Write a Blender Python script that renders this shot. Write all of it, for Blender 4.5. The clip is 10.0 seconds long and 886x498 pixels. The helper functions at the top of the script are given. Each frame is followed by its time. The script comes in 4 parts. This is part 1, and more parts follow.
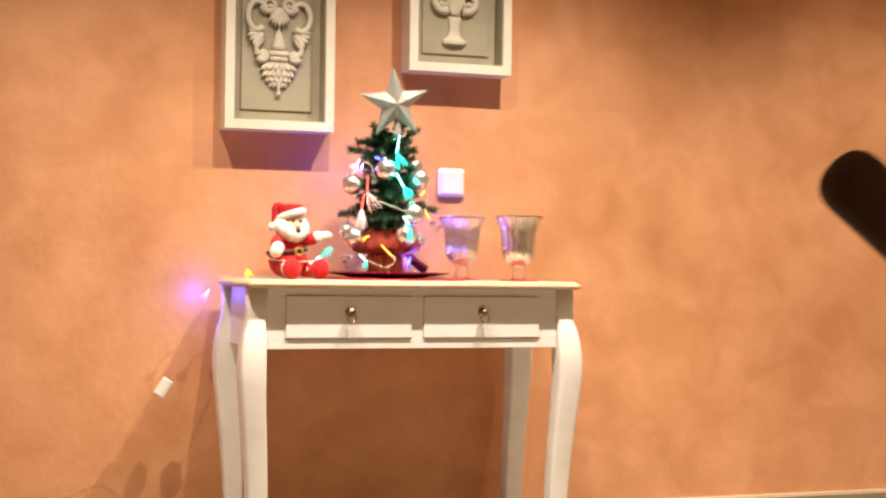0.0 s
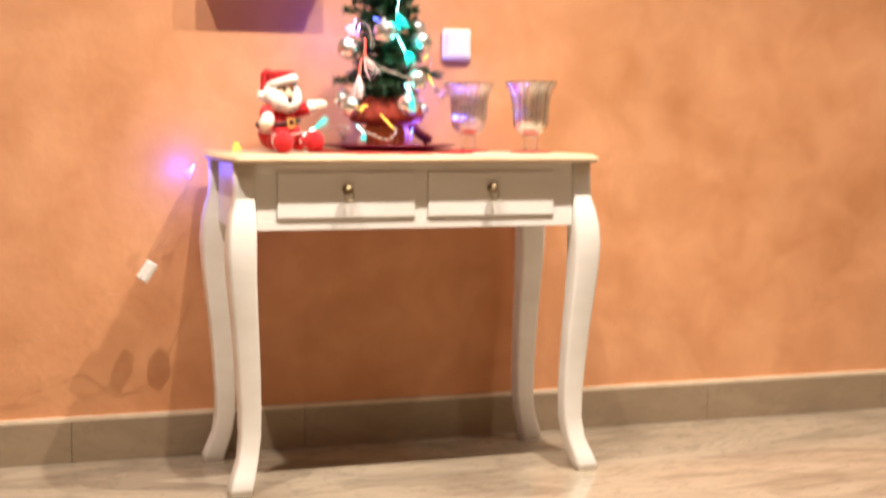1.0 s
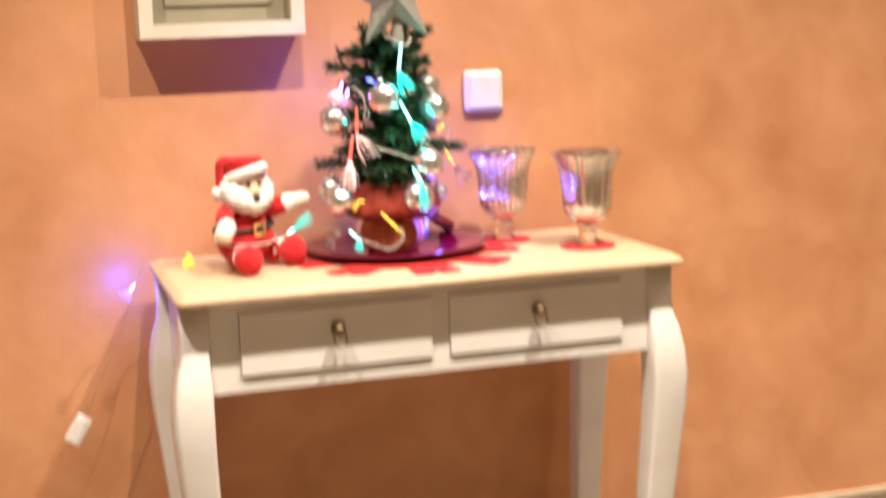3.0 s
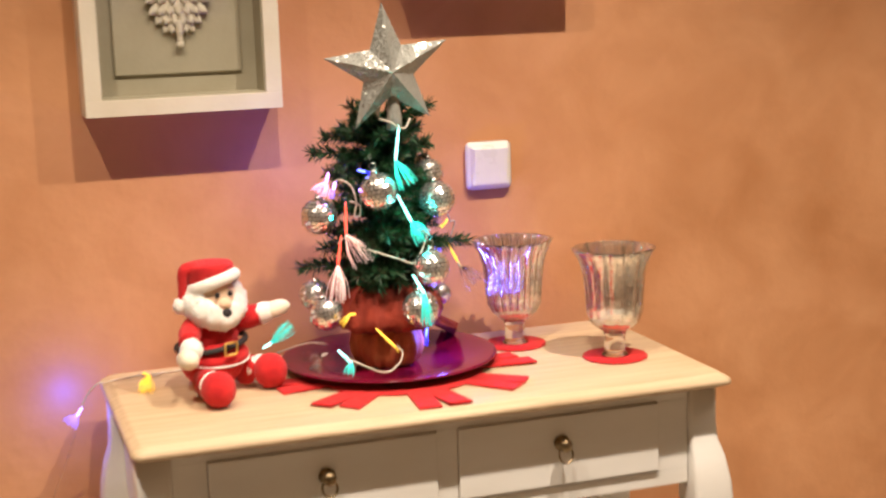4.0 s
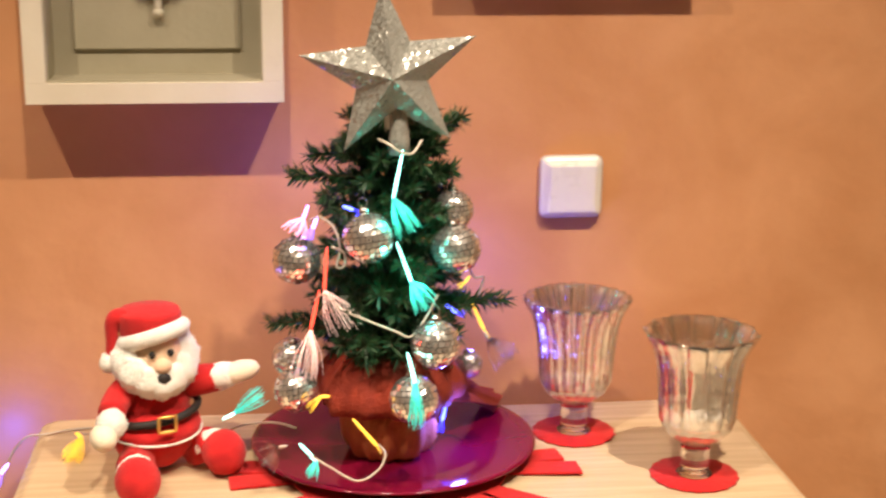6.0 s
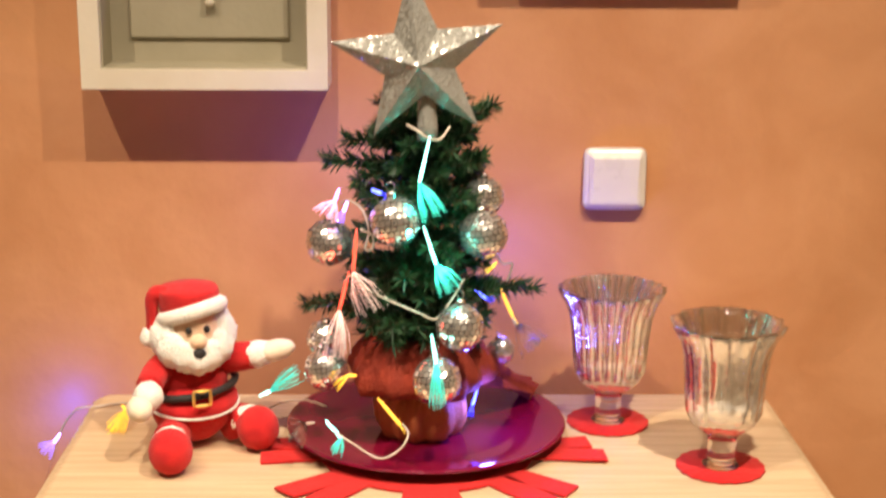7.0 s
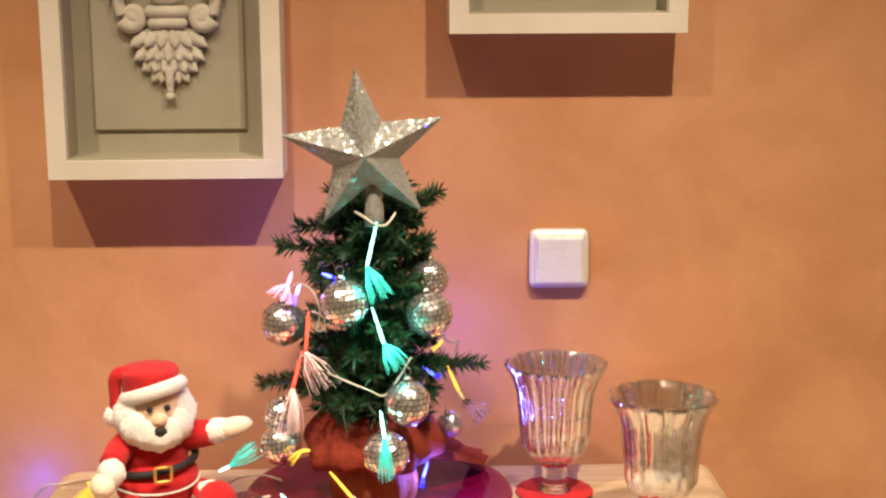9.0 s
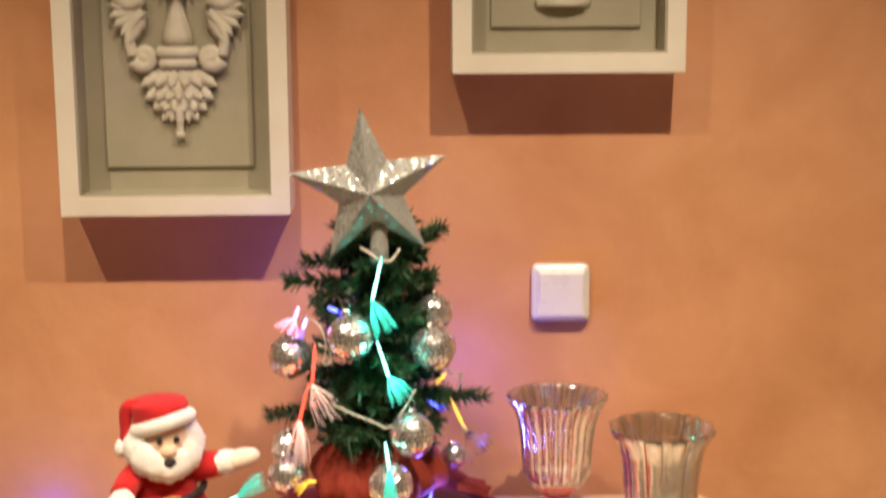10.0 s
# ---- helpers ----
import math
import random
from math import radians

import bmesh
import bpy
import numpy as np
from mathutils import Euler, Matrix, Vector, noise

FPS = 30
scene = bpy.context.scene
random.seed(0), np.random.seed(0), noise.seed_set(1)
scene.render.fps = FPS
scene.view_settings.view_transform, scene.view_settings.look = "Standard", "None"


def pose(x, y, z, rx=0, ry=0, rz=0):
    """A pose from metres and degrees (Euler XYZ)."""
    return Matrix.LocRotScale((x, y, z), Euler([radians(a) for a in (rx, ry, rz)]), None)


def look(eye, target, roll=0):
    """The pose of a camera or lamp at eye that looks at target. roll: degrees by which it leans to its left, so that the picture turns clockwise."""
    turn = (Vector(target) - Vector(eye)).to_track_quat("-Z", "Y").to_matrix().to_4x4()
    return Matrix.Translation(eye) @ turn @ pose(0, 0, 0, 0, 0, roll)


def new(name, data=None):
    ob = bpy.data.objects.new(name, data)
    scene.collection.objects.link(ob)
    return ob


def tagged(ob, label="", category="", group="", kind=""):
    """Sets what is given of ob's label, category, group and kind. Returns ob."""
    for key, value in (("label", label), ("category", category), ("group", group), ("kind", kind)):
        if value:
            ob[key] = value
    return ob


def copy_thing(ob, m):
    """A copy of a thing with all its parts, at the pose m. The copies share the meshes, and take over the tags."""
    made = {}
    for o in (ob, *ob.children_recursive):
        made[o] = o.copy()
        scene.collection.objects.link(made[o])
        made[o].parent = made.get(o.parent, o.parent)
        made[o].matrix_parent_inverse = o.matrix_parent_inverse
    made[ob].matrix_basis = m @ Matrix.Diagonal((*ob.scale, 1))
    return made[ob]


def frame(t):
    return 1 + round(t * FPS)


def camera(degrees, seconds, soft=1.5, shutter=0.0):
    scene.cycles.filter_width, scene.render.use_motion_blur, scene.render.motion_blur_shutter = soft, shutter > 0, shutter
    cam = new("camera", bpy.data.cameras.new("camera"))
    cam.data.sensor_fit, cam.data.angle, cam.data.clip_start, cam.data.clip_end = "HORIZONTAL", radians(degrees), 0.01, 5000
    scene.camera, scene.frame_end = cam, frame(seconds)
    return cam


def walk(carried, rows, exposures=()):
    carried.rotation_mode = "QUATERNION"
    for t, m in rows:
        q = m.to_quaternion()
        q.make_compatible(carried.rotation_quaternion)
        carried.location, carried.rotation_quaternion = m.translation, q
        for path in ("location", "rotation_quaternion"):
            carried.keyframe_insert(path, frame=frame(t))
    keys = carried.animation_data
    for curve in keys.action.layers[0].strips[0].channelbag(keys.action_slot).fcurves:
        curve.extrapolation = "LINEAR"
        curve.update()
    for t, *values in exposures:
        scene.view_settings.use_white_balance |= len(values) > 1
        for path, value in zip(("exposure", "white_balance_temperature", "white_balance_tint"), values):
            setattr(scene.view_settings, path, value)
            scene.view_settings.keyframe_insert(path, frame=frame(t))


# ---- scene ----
cam = camera(34.0, 10.0, soft=2.3, shutter=1.0)
PATH = [
    (0, (-1.169, -4.009, 0.821), (-0.522, -2.116, 0.846), 0.7),
    (0.5, (-1.149, -3.858, 0.812), (-0.503, -1.965, 0.809), 0.6),
    (1, (-1.069, -3.712, 0.862), (-0.43, -1.825, 0.687), 0.3),
    (1.5, (-0.948, -3.492, 0.909), (-0.394, -1.583, 0.689), 0.2),
    (2, (-0.835, -3.31, 0.935), (-0.38, -1.377, 0.693), -0.7),
    (2.5, (-0.701, -3.063, 1.036), (-0.277, -1.129, 0.755), -1.9),
    (3, (-0.723, -2.788, 1.204), (-0.147, -0.898, 0.897), -2.0),
    (3.2, (-0.7, -2.692, 1.245), (-0.12, -0.799, 0.961), -2.0),
    (4.3, (-0.613, -2.206, 1.398), (0.021, -0.349, 1.009), -1.8),
    (4.5, (-0.56, -2.095, 1.413), (0.007, -0.221, 1.005), -1.2),
    (5, (-0.43, -1.933, 1.443), (-0.002, -0.027, 1.015), -0.4),
    (5.5, (-0.308, -1.852, 1.463), (0.091, 0.051, 0.995), 1.0),
    (5.7, (-0.251, -1.844, 1.464), (0.095, 0.064, 0.976), 0.9),
    (6.8, (-0.05, -1.871, 1.447), (-0.016, 0.064, 0.942), 0.5),
    (7, (-0.049, -1.89, 1.443), (-0.005, 0.05, 0.957), 0.4),
    (7.5, (-0.018, -1.914, 1.46), (0.024, 0.033, 1.006), 0.3),
    (8, (-0.004, -1.935, 1.468), (0.047, 0.022, 1.058), -0.0),
    (8.5, (0.0, -1.958, 1.476), (0.058, 0.002, 1.084), -0.1),
    (9, (-0.005, -1.976, 1.477), (0.059, -0.016, 1.084), -0.2),
    (9.5, (-0.002, -2.001, 1.48), (0.056, -0.041, 1.084), -0.3),
    (10, (-0.002, -2.016, 1.49), (0.053, -0.048, 1.139), -0.3),
]
walk(cam, [(t, look(eye, aim, roll)) for t, eye, aim, roll in PATH], [(0, 0.43, 6400, 10), (0.5, 0.42, 6400, 10), (1.0, 0.48, 6100, 10), (2.0, 0.55, 6050, 10), (3.0, 0.25, 6250, 10), (4.5, -0.27, 6600, 10), (7.0, -0.26, 6900, 10), (10, -0.33, 6900, 10)])

# ---- world and lights ----
world = bpy.data.worlds.new("world")
scene.world = world
world.use_nodes = True
world.node_tree.nodes["Background"].inputs[0].default_value = (1.0, 0.72, 0.45, 1)
world.node_tree.nodes["Background"].inputs[1].default_value = 0.006


def spot(name, where, aim, watts, colour, angle, blend, radius):
    data = bpy.data.lights.new(name, "SPOT")
    data.energy, data.color = watts, colour
    data.spot_size, data.spot_blend, data.shadow_soft_size = radians(angle), blend, radius
    ob = new(name, data)
    ob.matrix_world = look(where, aim)
    return ob


def bulb(name, where, watts, colour, radius=0.008):
    data = bpy.data.lights.new(name, "POINT")
    data.energy, data.color, data.shadow_soft_size = watts, colour, radius
    ob = new(name, data)
    ob.location = where
    return ob


WARM = (1.0, 0.85, 0.68)
for x, watts in ((-0.93, 128), (-0.25, 100), (0.41, 200)):
    spot("ceiling_or_fill_spot", (x, -1.04, 2.445), (x, -0.84, 0.0), watts, WARM, 108, 1.0, 0.018)
# unseen fill, added and tilted outward to brighten the wall on the right
spot("ceiling_or_fill_spot", (1.45, -1.04, 2.445), (1.85, -0.5, 0.0), 115, WARM, 92, 1.0, 0.018)
# another added fill, out of view: its bounce off floor and south wall lifts the room
spot("ceiling_or_fill_spot", (0.3, -4.3, 2.445), (0.3, -4.62, 0.0), 90, WARM, 106, 1.0, 0.03)
VIOLET, CYAN, BLUE = (0.12, 0.08, 1.0), (0.0, 0.9, 0.75), (0.1, 0.12, 1.0)
bulb("violet_glow", (-0.520, -0.050, 0.742), 0.38, (0.03, 0.06, 1.0))
bulb("violet_glow", (-0.127, -0.145, 1.074), 0.55, VIOLET)
bulb("violet_glow", (0.083, -0.12, 0.959), 0.72, (0.07, 0.07, 1.0))
bulb("cyan_glow", (-0.039, -0.325, 1.109), 0.08, CYAN)
bulb("cyan_glow", (-0.015, -0.335, 1.034), 0.24, CYAN)
bulb("blue_glow", (0.042, -0.245, 0.842), 0.75, BLUE)
bulb("red_glow", (-0.139, -0.31, 0.989), 0.05, (1.0, 0.05, 0.03))


# ---- materials ----
def nodes_of(name):
    m = bpy.data.materials.new(name)
    m.use_nodes = True
    tree = m.node_tree
    return m, tree.nodes, tree.links, tree.nodes["Principled BSDF"]


def ramp(nodes, stops):
    r = nodes.new("ShaderNodeValToRGB")
    r.color_ramp.elements[0].position, r.color_ramp.elements[0].color = stops[0][0], (*stops[0][1], 1)
    r.color_ramp.elements[1].position, r.color_ramp.elements[1].color = stops[-1][0], (*stops[-1][1], 1)
    for at, c in stops[1:-1]:
        r.color_ramp.elements.new(at).color = (*c, 1)
    return r


def surface(name, c1, c2, scale=8, rough=0.5, metal=0.0, bump=0.1, fine=120, stretch=(1, 1, 1), sheen=0.0, detail=5, distort=0.0, coat=0.0):
    """A painted, woven or natural surface: two tones in broad patches, with fine relief."""
    m, nodes, links, out = nodes_of(name)
    where = nodes.new("ShaderNodeTexCoord")
    size = nodes.new("ShaderNodeMapping")
    size.inputs["Scale"].default_value = stretch
    links.new(where.outputs["Object"], size.inputs["Vector"])
    broad = nodes.new("ShaderNodeTexNoise")
    broad.inputs["Scale"].default_value, broad.inputs["Detail"].default_value = scale, detail
    broad.inputs["Distortion"].default_value = distort
    links.new(size.outputs[0], broad.inputs["Vector"])
    tone = ramp(nodes, [(0.32, c1), (0.68, c2)])
    links.new(broad.outputs[0], tone.inputs[0])
    links.new(tone.outputs[0], out.inputs["Base Color"])
    grain = nodes.new("ShaderNodeTexNoise")
    grain.inputs["Scale"].default_value, grain.inputs["Detail"].default_value = fine, 3
    links.new(size.outputs[0], grain.inputs["Vector"])
    rel = nodes.new("ShaderNodeBump")
    rel.inputs["Strength"].default_value, rel.inputs["Distance"].default_value = bump, 0.004
    links.new(grain.outputs[0], rel.inputs["Height"])
    links.new(rel.outputs[0], out.inputs["Normal"])
    rr = nodes.new("ShaderNodeMapRange")
    rr.inputs["To Min"].default_value, rr.inputs["To Max"].default_value = max(rough - 0.1, 0.02), min(rough + 0.1, 1)
    links.new(broad.outputs[0], rr.inputs["Value"])
    links.new(rr.outputs[0], out.inputs["Roughness"])
    out.inputs["Metallic"].default_value = metal
    out.inputs["Sheen Weight"].default_value = sheen
    out.inputs["Coat Weight"].default_value = coat
    return m


def wall_paint():
    m, nodes, links, out = nodes_of("ochre_wash")
    where = nodes.new("ShaderNodeTexCoord")
    broad = nodes.new("ShaderNodeTexNoise")
    broad.inputs["Scale"].default_value, broad.inputs["Detail"].default_value, broad.inputs["Distortion"].default_value = 1.9, 3, 0.4
    links.new(where.outputs["Object"], broad.inputs["Vector"])
    mid = nodes.new("ShaderNodeTexNoise")
    mid.inputs["Scale"].default_value, mid.inputs["Detail"].default_value, mid.inputs["Distortion"].default_value = 7.0, 4, 0.5
    links.new(where.outputs["Object"], mid.inputs["Vector"])
    a = ramp(nodes, [(0.3, (0.49, 0.213, 0.085)), (0.5, (0.63, 0.292, 0.132)), (0.70, (0.73, 0.370, 0.19))])
    b = ramp(nodes, [(0.3, (0.50, 0.215, 0.088)), (0.7, (0.73, 0.375, 0.19))])
    links.new(broad.outputs[0], a.inputs[0])
    links.new(mid.outputs[0], b.inputs[0])
    mix = nodes.new("ShaderNodeMixRGB")
    mix.inputs[0].default_value = 0.5
    links.new(a.outputs[0], mix.inputs[1])
    links.new(b.outputs[0], mix.inputs[2])
    links.new(mix.outputs[0], out.inputs["Base Color"])
    fine = nodes.new("ShaderNodeTexNoise")
    fine.inputs["Scale"].default_value, fine.inputs["Detail"].default_value = 35, 6
    links.new(where.outputs["Object"], fine.inputs["Vector"])
    rel = nodes.new("ShaderNodeBump")
    rel.inputs["Strength"].default_value, rel.inputs["Distance"].default_value = 0.25, 0.006
    links.new(fine.outputs[0], rel.inputs["Height"])
    links.new(rel.outputs[0], out.inputs["Normal"])
    rough = nodes.new("ShaderNodeMapRange")
    rough.inputs["To Min"].default_value, rough.inputs["To Max"].default_value = 0.42, 0.68
    links.new(mid.outputs[0], rough.inputs["Value"])
    links.new(rough.outputs[0], out.inputs["Roughness"])
    return m


def stone(name, light, dark, vein, rough):
    m, nodes, links, out = nodes_of(name)
    where = nodes.new("ShaderNodeTexCoord")
    size = nodes.new("ShaderNodeMapping")
    size.inputs["Scale"].default_value = (1.2, 3.5, 3.5)
    size.inputs["Rotation"].default_value = (0, 0, 0.25)
    links.new(where.outputs["Object"], size.inputs["Vector"])
    broad = nodes.new("ShaderNodeTexNoise")
    broad.inputs["Scale"].default_value, broad.inputs["Detail"].default_value, broad.inputs["Distortion"].default_value = 2.2, 8, 1.2
    links.new(size.outputs[0], broad.inputs["Vector"])
    tone = ramp(nodes, [(0.3, dark), (0.55, light), (0.8, tuple(min(1, c * 1.12) for c in light))])
    links.new(broad.outputs[0], tone.inputs[0])
    lines = nodes.new("ShaderNodeTexNoise")
    lines.inputs["Scale"].default_value, lines.inputs["Detail"].default_value, lines.inputs["Distortion"].default_value = 3.2, 6, 2.0
    links.new(size.outputs[0], lines.inputs["Vector"])
    mask = ramp(nodes, [(0.47, (0, 0, 0)), (0.5, (0.45, 0.45, 0.45)), (0.53, (0, 0, 0))])
    links.new(lines.outputs[0], mask.inputs[0])
    mix = nodes.new("ShaderNodeMixRGB")
    links.new(mask.outputs[0], mix.inputs[0])
    links.new(tone.outputs[0], mix.inputs[1])
    mix.inputs[2].default_value = (*vein, 1)
    links.new(mix.outputs[0], out.inputs["Base Color"])
    out.inputs["Roughness"].default_value = rough
    return m


def glitter(name):
    m, nodes, links, out = nodes_of(name)
    where = nodes.new("ShaderNodeTexCoord")
    cells = nodes.new("ShaderNodeTexVoronoi")
    cells.inputs["Scale"].default_value = 480
    links.new(where.outputs["Object"], cells.inputs["Vector"])
    tilt = nodes.new("ShaderNodeVectorMath")
    tilt.operation = "SUBTRACT"
    tilt.inputs[1].default_value = (0.5, 0.5, 0.5)
    links.new(cells.outputs["Color"], tilt.inputs[0])
    scale = nodes.new("ShaderNodeVectorMath")
    scale.operation = "SCALE"
    scale.inputs["Scale"].default_value = 0.75
    links.new(tilt.outputs[0], scale.inputs[0])
    face = nodes.new("ShaderNodeNewGeometry")
    add = nodes.new("ShaderNodeVectorMath")
    links.new(face.outputs["Normal"], add.inputs[0])
    links.new(scale.outputs[0], add.inputs[1])
    unit = nodes.new("ShaderNodeVectorMath")
    unit.operation = "NORMALIZE"
    links.new(add.outputs[0], unit.inputs[0])
    links.new(unit.outputs[0], out.inputs["Normal"])
    out.inputs["Base Color"].default_value = (0.34, 0.34, 0.31, 1)
    out.inputs["Metallic"].default_value, out.inputs["Roughness"].default_value = 0.25, 0.16
    return m


def clear(name, tint=(1, 1, 1), rough=0.02, ior=1.5):
    m, nodes, links, out = nodes_of(name)
    out.inputs["Base Color"].default_value = (*tint, 1)
    out.inputs["Transmission Weight"].default_value = 1
    out.inputs["Roughness"].default_value, out.inputs["IOR"].default_value = rough, ior
    return m


def silvered(name):
    """Cast glass with a thin lustre: a little metal in clear glass, and an uneven skin."""
    m = clear(name, (0.99, 0.985, 0.96), 0.05, 1.3)
    nodes, links = m.node_tree.nodes, m.node_tree.links
    out = nodes["Principled BSDF"]
    out.inputs["Metallic"].default_value = 0.48
    out.inputs["Transmission Weight"].default_value = 0.99
    where = nodes.new("ShaderNodeTexCoord")
    waves = nodes.new("ShaderNodeTexNoise")
    waves.inputs["Scale"].default_value, waves.inputs["Detail"].default_value = 90, 2
    links.new(where.outputs["Object"], waves.inputs["Vector"])
    rel = nodes.new("ShaderNodeBump")
    rel.inputs["Strength"].default_value, rel.inputs["Distance"].default_value = 0.3, 0.003
    links.new(waves.outputs[0], rel.inputs["Height"])
    links.new(rel.outputs[0], out.inputs["Normal"])
    return m


def glow(name, colour, strength):
    m, nodes, links, out = nodes_of(name)
    out.inputs["Base Color"].default_value = (*colour, 1)
    out.inputs["Emission Color"].default_value = (*colour, 1)
    out.inputs["Emission Strength"].default_value = strength
    out.inputs["Roughness"].default_value = 0.3
    return m


PAINT = wall_paint()
PLASTER = surface("white_plaster", (0.74, 0.64, 0.49), (0.8, 0.71, 0.57), 3, 0.8, bump=0.15)
FLOOR = stone("veined_stone", (0.40, 0.335, 0.25), (0.26, 0.21, 0.155), (0.15, 0.115, 0.08), 0.13)
SKIRT = stone("skirting_stone", (0.34, 0.255, 0.17), (0.26, 0.195, 0.13), (0.25, 0.185, 0.12), 0.3)
SEAL = surface("sealing_line", (0.78, 0.66, 0.5), (0.7, 0.56, 0.4), 20, 0.7)
LACQUER = surface("white_lacquer", (0.82, 0.785, 0.735), (0.88, 0.855, 0.82), 6, 0.42, bump=0.06, fine=90, stretch=(1, 1, 3))
OAK = surface("washed_oak", (0.50, 0.355, 0.215), (0.63, 0.475, 0.31), 5, 0.55, bump=0.22, fine=60, stretch=(1.2, 22, 22), distort=0.4)
BRASS = surface("aged_brass", (0.16, 0.11, 0.06), (0.42, 0.33, 0.2), 90, 0.32, 1.0, 0.1)
FRAME = surface("cream_paint", (0.69, 0.62, 0.49), (0.75, 0.69, 0.57), 12, 0.5, bump=0.1, stretch=(1, 1, 1))
GREY = surface("grey_green_paint", (0.35, 0.315, 0.22), (0.42, 0.38, 0.28), 9, 0.7, bump=0.12)
CARVED = surface("carved_plaster", (0.57, 0.52, 0.40), (0.69, 0.64, 0.52), 40, 0.75, bump=0.25, fine=160)
PLASTIC = surface("white_plastic", (0.80, 0.76, 0.72), (0.84, 0.80, 0.76), 20, 0.3, bump=0.0)
FELT = surface("red_felt", (0.50, 0.006, 0.008), (0.64, 0.014, 0.014), 60, 0.95, bump=0.5, fine=700, sheen=0.08)
PLUSH = surface("red_plush", (0.50, 0.006, 0.010), (0.68, 0.018, 0.02), 50, 0.95, bump=0.6, fine=500, sheen=0.1)
FLEECE = surface("white_fleece", (0.92, 0.88, 0.80), (0.97, 0.95, 0.90), 120, 0.95, bump=0.9, fine=420, sheen=0.4)
SKIN = surface("peach_plush", (0.76, 0.50, 0.32), (0.82, 0.58, 0.40), 60, 0.9, bump=0.5, fine=500, sheen=0.3)
CREAM = surface("cream_plush", (0.84, 0.72, 0.54), (0.90, 0.80, 0.64), 60, 0.9, bump=0.5, fine=500, sheen=0.2)
BLACK = surface("black_felt", (0.012, 0.01, 0.01), (0.03, 0.022, 0.02), 40, 0.7)
GOLD = surface("gold_thread", (0.75, 0.45, 0.1), (0.85, 0.6, 0.2), 40, 0.35, 0.8)
CHARGER = surface("wine_red_lacquer", (0.135, 0.0018, 0.018), (0.165, 0.0035, 0.026), 4, 0.1, 0.0, 0.0)
CLOTH = surface("russet_cloth", (0.20, 0.018, 0.007), (0.31, 0.036, 0.013), 22, 0.85, bump=0.6, fine=300)
CLOTH_LOW = surface("amber_cloth", (0.46, 0.11, 0.035), (0.60, 0.18, 0.06), 26, 0.7, bump=0.5, fine=300)
NEEDLE = surface("green_needles", (0.006, 0.028, 0.010), (0.022, 0.080, 0.024), 70, 0.5, bump=0.0)
BARK = surface("brown_twig", (0.05, 0.035, 0.02), (0.1, 0.07, 0.04), 60, 0.8)
MIRROR = surface("mirror_tiles", (0.92, 0.91, 0.89), (0.97, 0.96, 0.95), 40, 0.2, 0.9, 0.0)
GROUT = surface("dark_ball_core", (0.05, 0.05, 0.05), (0.12, 0.11, 0.1), 40, 0.5, 0.4)
SILVER = surface("silver_cap", (0.6, 0.58, 0.55), (0.75, 0.73, 0.7), 60, 0.25, 1.0, 0.0)
GLITTER = glitter("silver_glitter")
GLASS = clear("clear_glass")
SILVERED = silvered("silvered_glass")
# glass made milky white, in place of lamp light refracted in the goblets
WHITENED = clear("whitened_glass", (0.98, 0.97, 0.94), 0.1, 1.4)
WHITENED.node_tree.nodes["Principled BSDF"].inputs["Transmission Weight"].default_value = 0.25
CLEAR = clear("clear_wire", (0.95, 0.93, 0.9), 0.25, 1.35)
WIRE = surface("milky_wire", (0.46, 0.39, 0.31), (0.62, 0.55, 0.47), 30, 0.4, bump=0.0)
BROWN = surface("brown_leather", (0.06, 0.018, 0.007), (0.10, 0.034, 0.014), 14, 0.75, bump=0.4, fine=200)
LED = {
    "cyan": (glow("cyan_light", (0.30, 0.98, 0.90), 5.0), glow("cyan_fibre", (0.06, 0.75, 0.62), 0.8)),
    "red": (glow("red_light", (1.0, 0.10, 0.06), 1.7), glow("red_fibre", (1.0, 0.74, 0.68), 0.5)),
    "yellow": (glow("yellow_light", (1.0, 0.58, 0.07), 1.7), glow("yellow_fibre", (1.0, 0.66, 0.08), 0.7)),
    "violet": (glow("violet_light", (0.42, 0.30, 1.0), 9.0), glow("violet_fibre", (0.30, 0.18, 1.0), 2.0)),
    "pink": (glow("pink_light", (0.85, 0.30, 1.0), 7.0), glow("pink_fibre", (1.0, 0.42, 0.62), 1.8)),
    "blue": (glow("blue_light", (0.08, 0.12, 1.0), 8.0), glow("blue_fibre", (0.05, 0.06, 0.9), 1.2)),
    "dim": (WIRE, CLEAR),
}


# ---- mesh helpers ----
def root_of(ob):
    while ob.parent:
        ob = ob.parent
    return ob


def part(name, bm, material, parent, label=""):
    """Links a bmesh, made in world coordinates, as one mesh under a thing or a part."""
    base = root_of(parent).location
    bmesh.ops.translate(bm, vec=-Vector(base), verts=bm.verts[:])
    bmesh.ops.recalc_face_normals(bm, faces=bm.faces[:])
    me = bpy.data.meshes.new(name)
    bm.to_mesh(me)
    bm.free()
    for m in material if isinstance(material, (list, tuple)) else (material,):
        me.materials.append(m)
    ob = new(name, me)
    ob.parent = parent
    if label:
        ob["label"] = label
    return ob


def single(name, bm, material, where=(0, 0, 0)):
    """Links a bmesh, made in world coordinates, as a top-level object standing at where."""
    bmesh.ops.translate(bm, vec=-Vector(where), verts=bm.verts[:])
    bmesh.ops.recalc_face_normals(bm, faces=bm.faces[:])
    me = bpy.data.meshes.new(name)
    bm.to_mesh(me)
    bm.free()
    for m in material if isinstance(material, (list, tuple)) else (material,):
        me.materials.append(m)
    ob = new(name, me)
    ob.location = where
    return ob


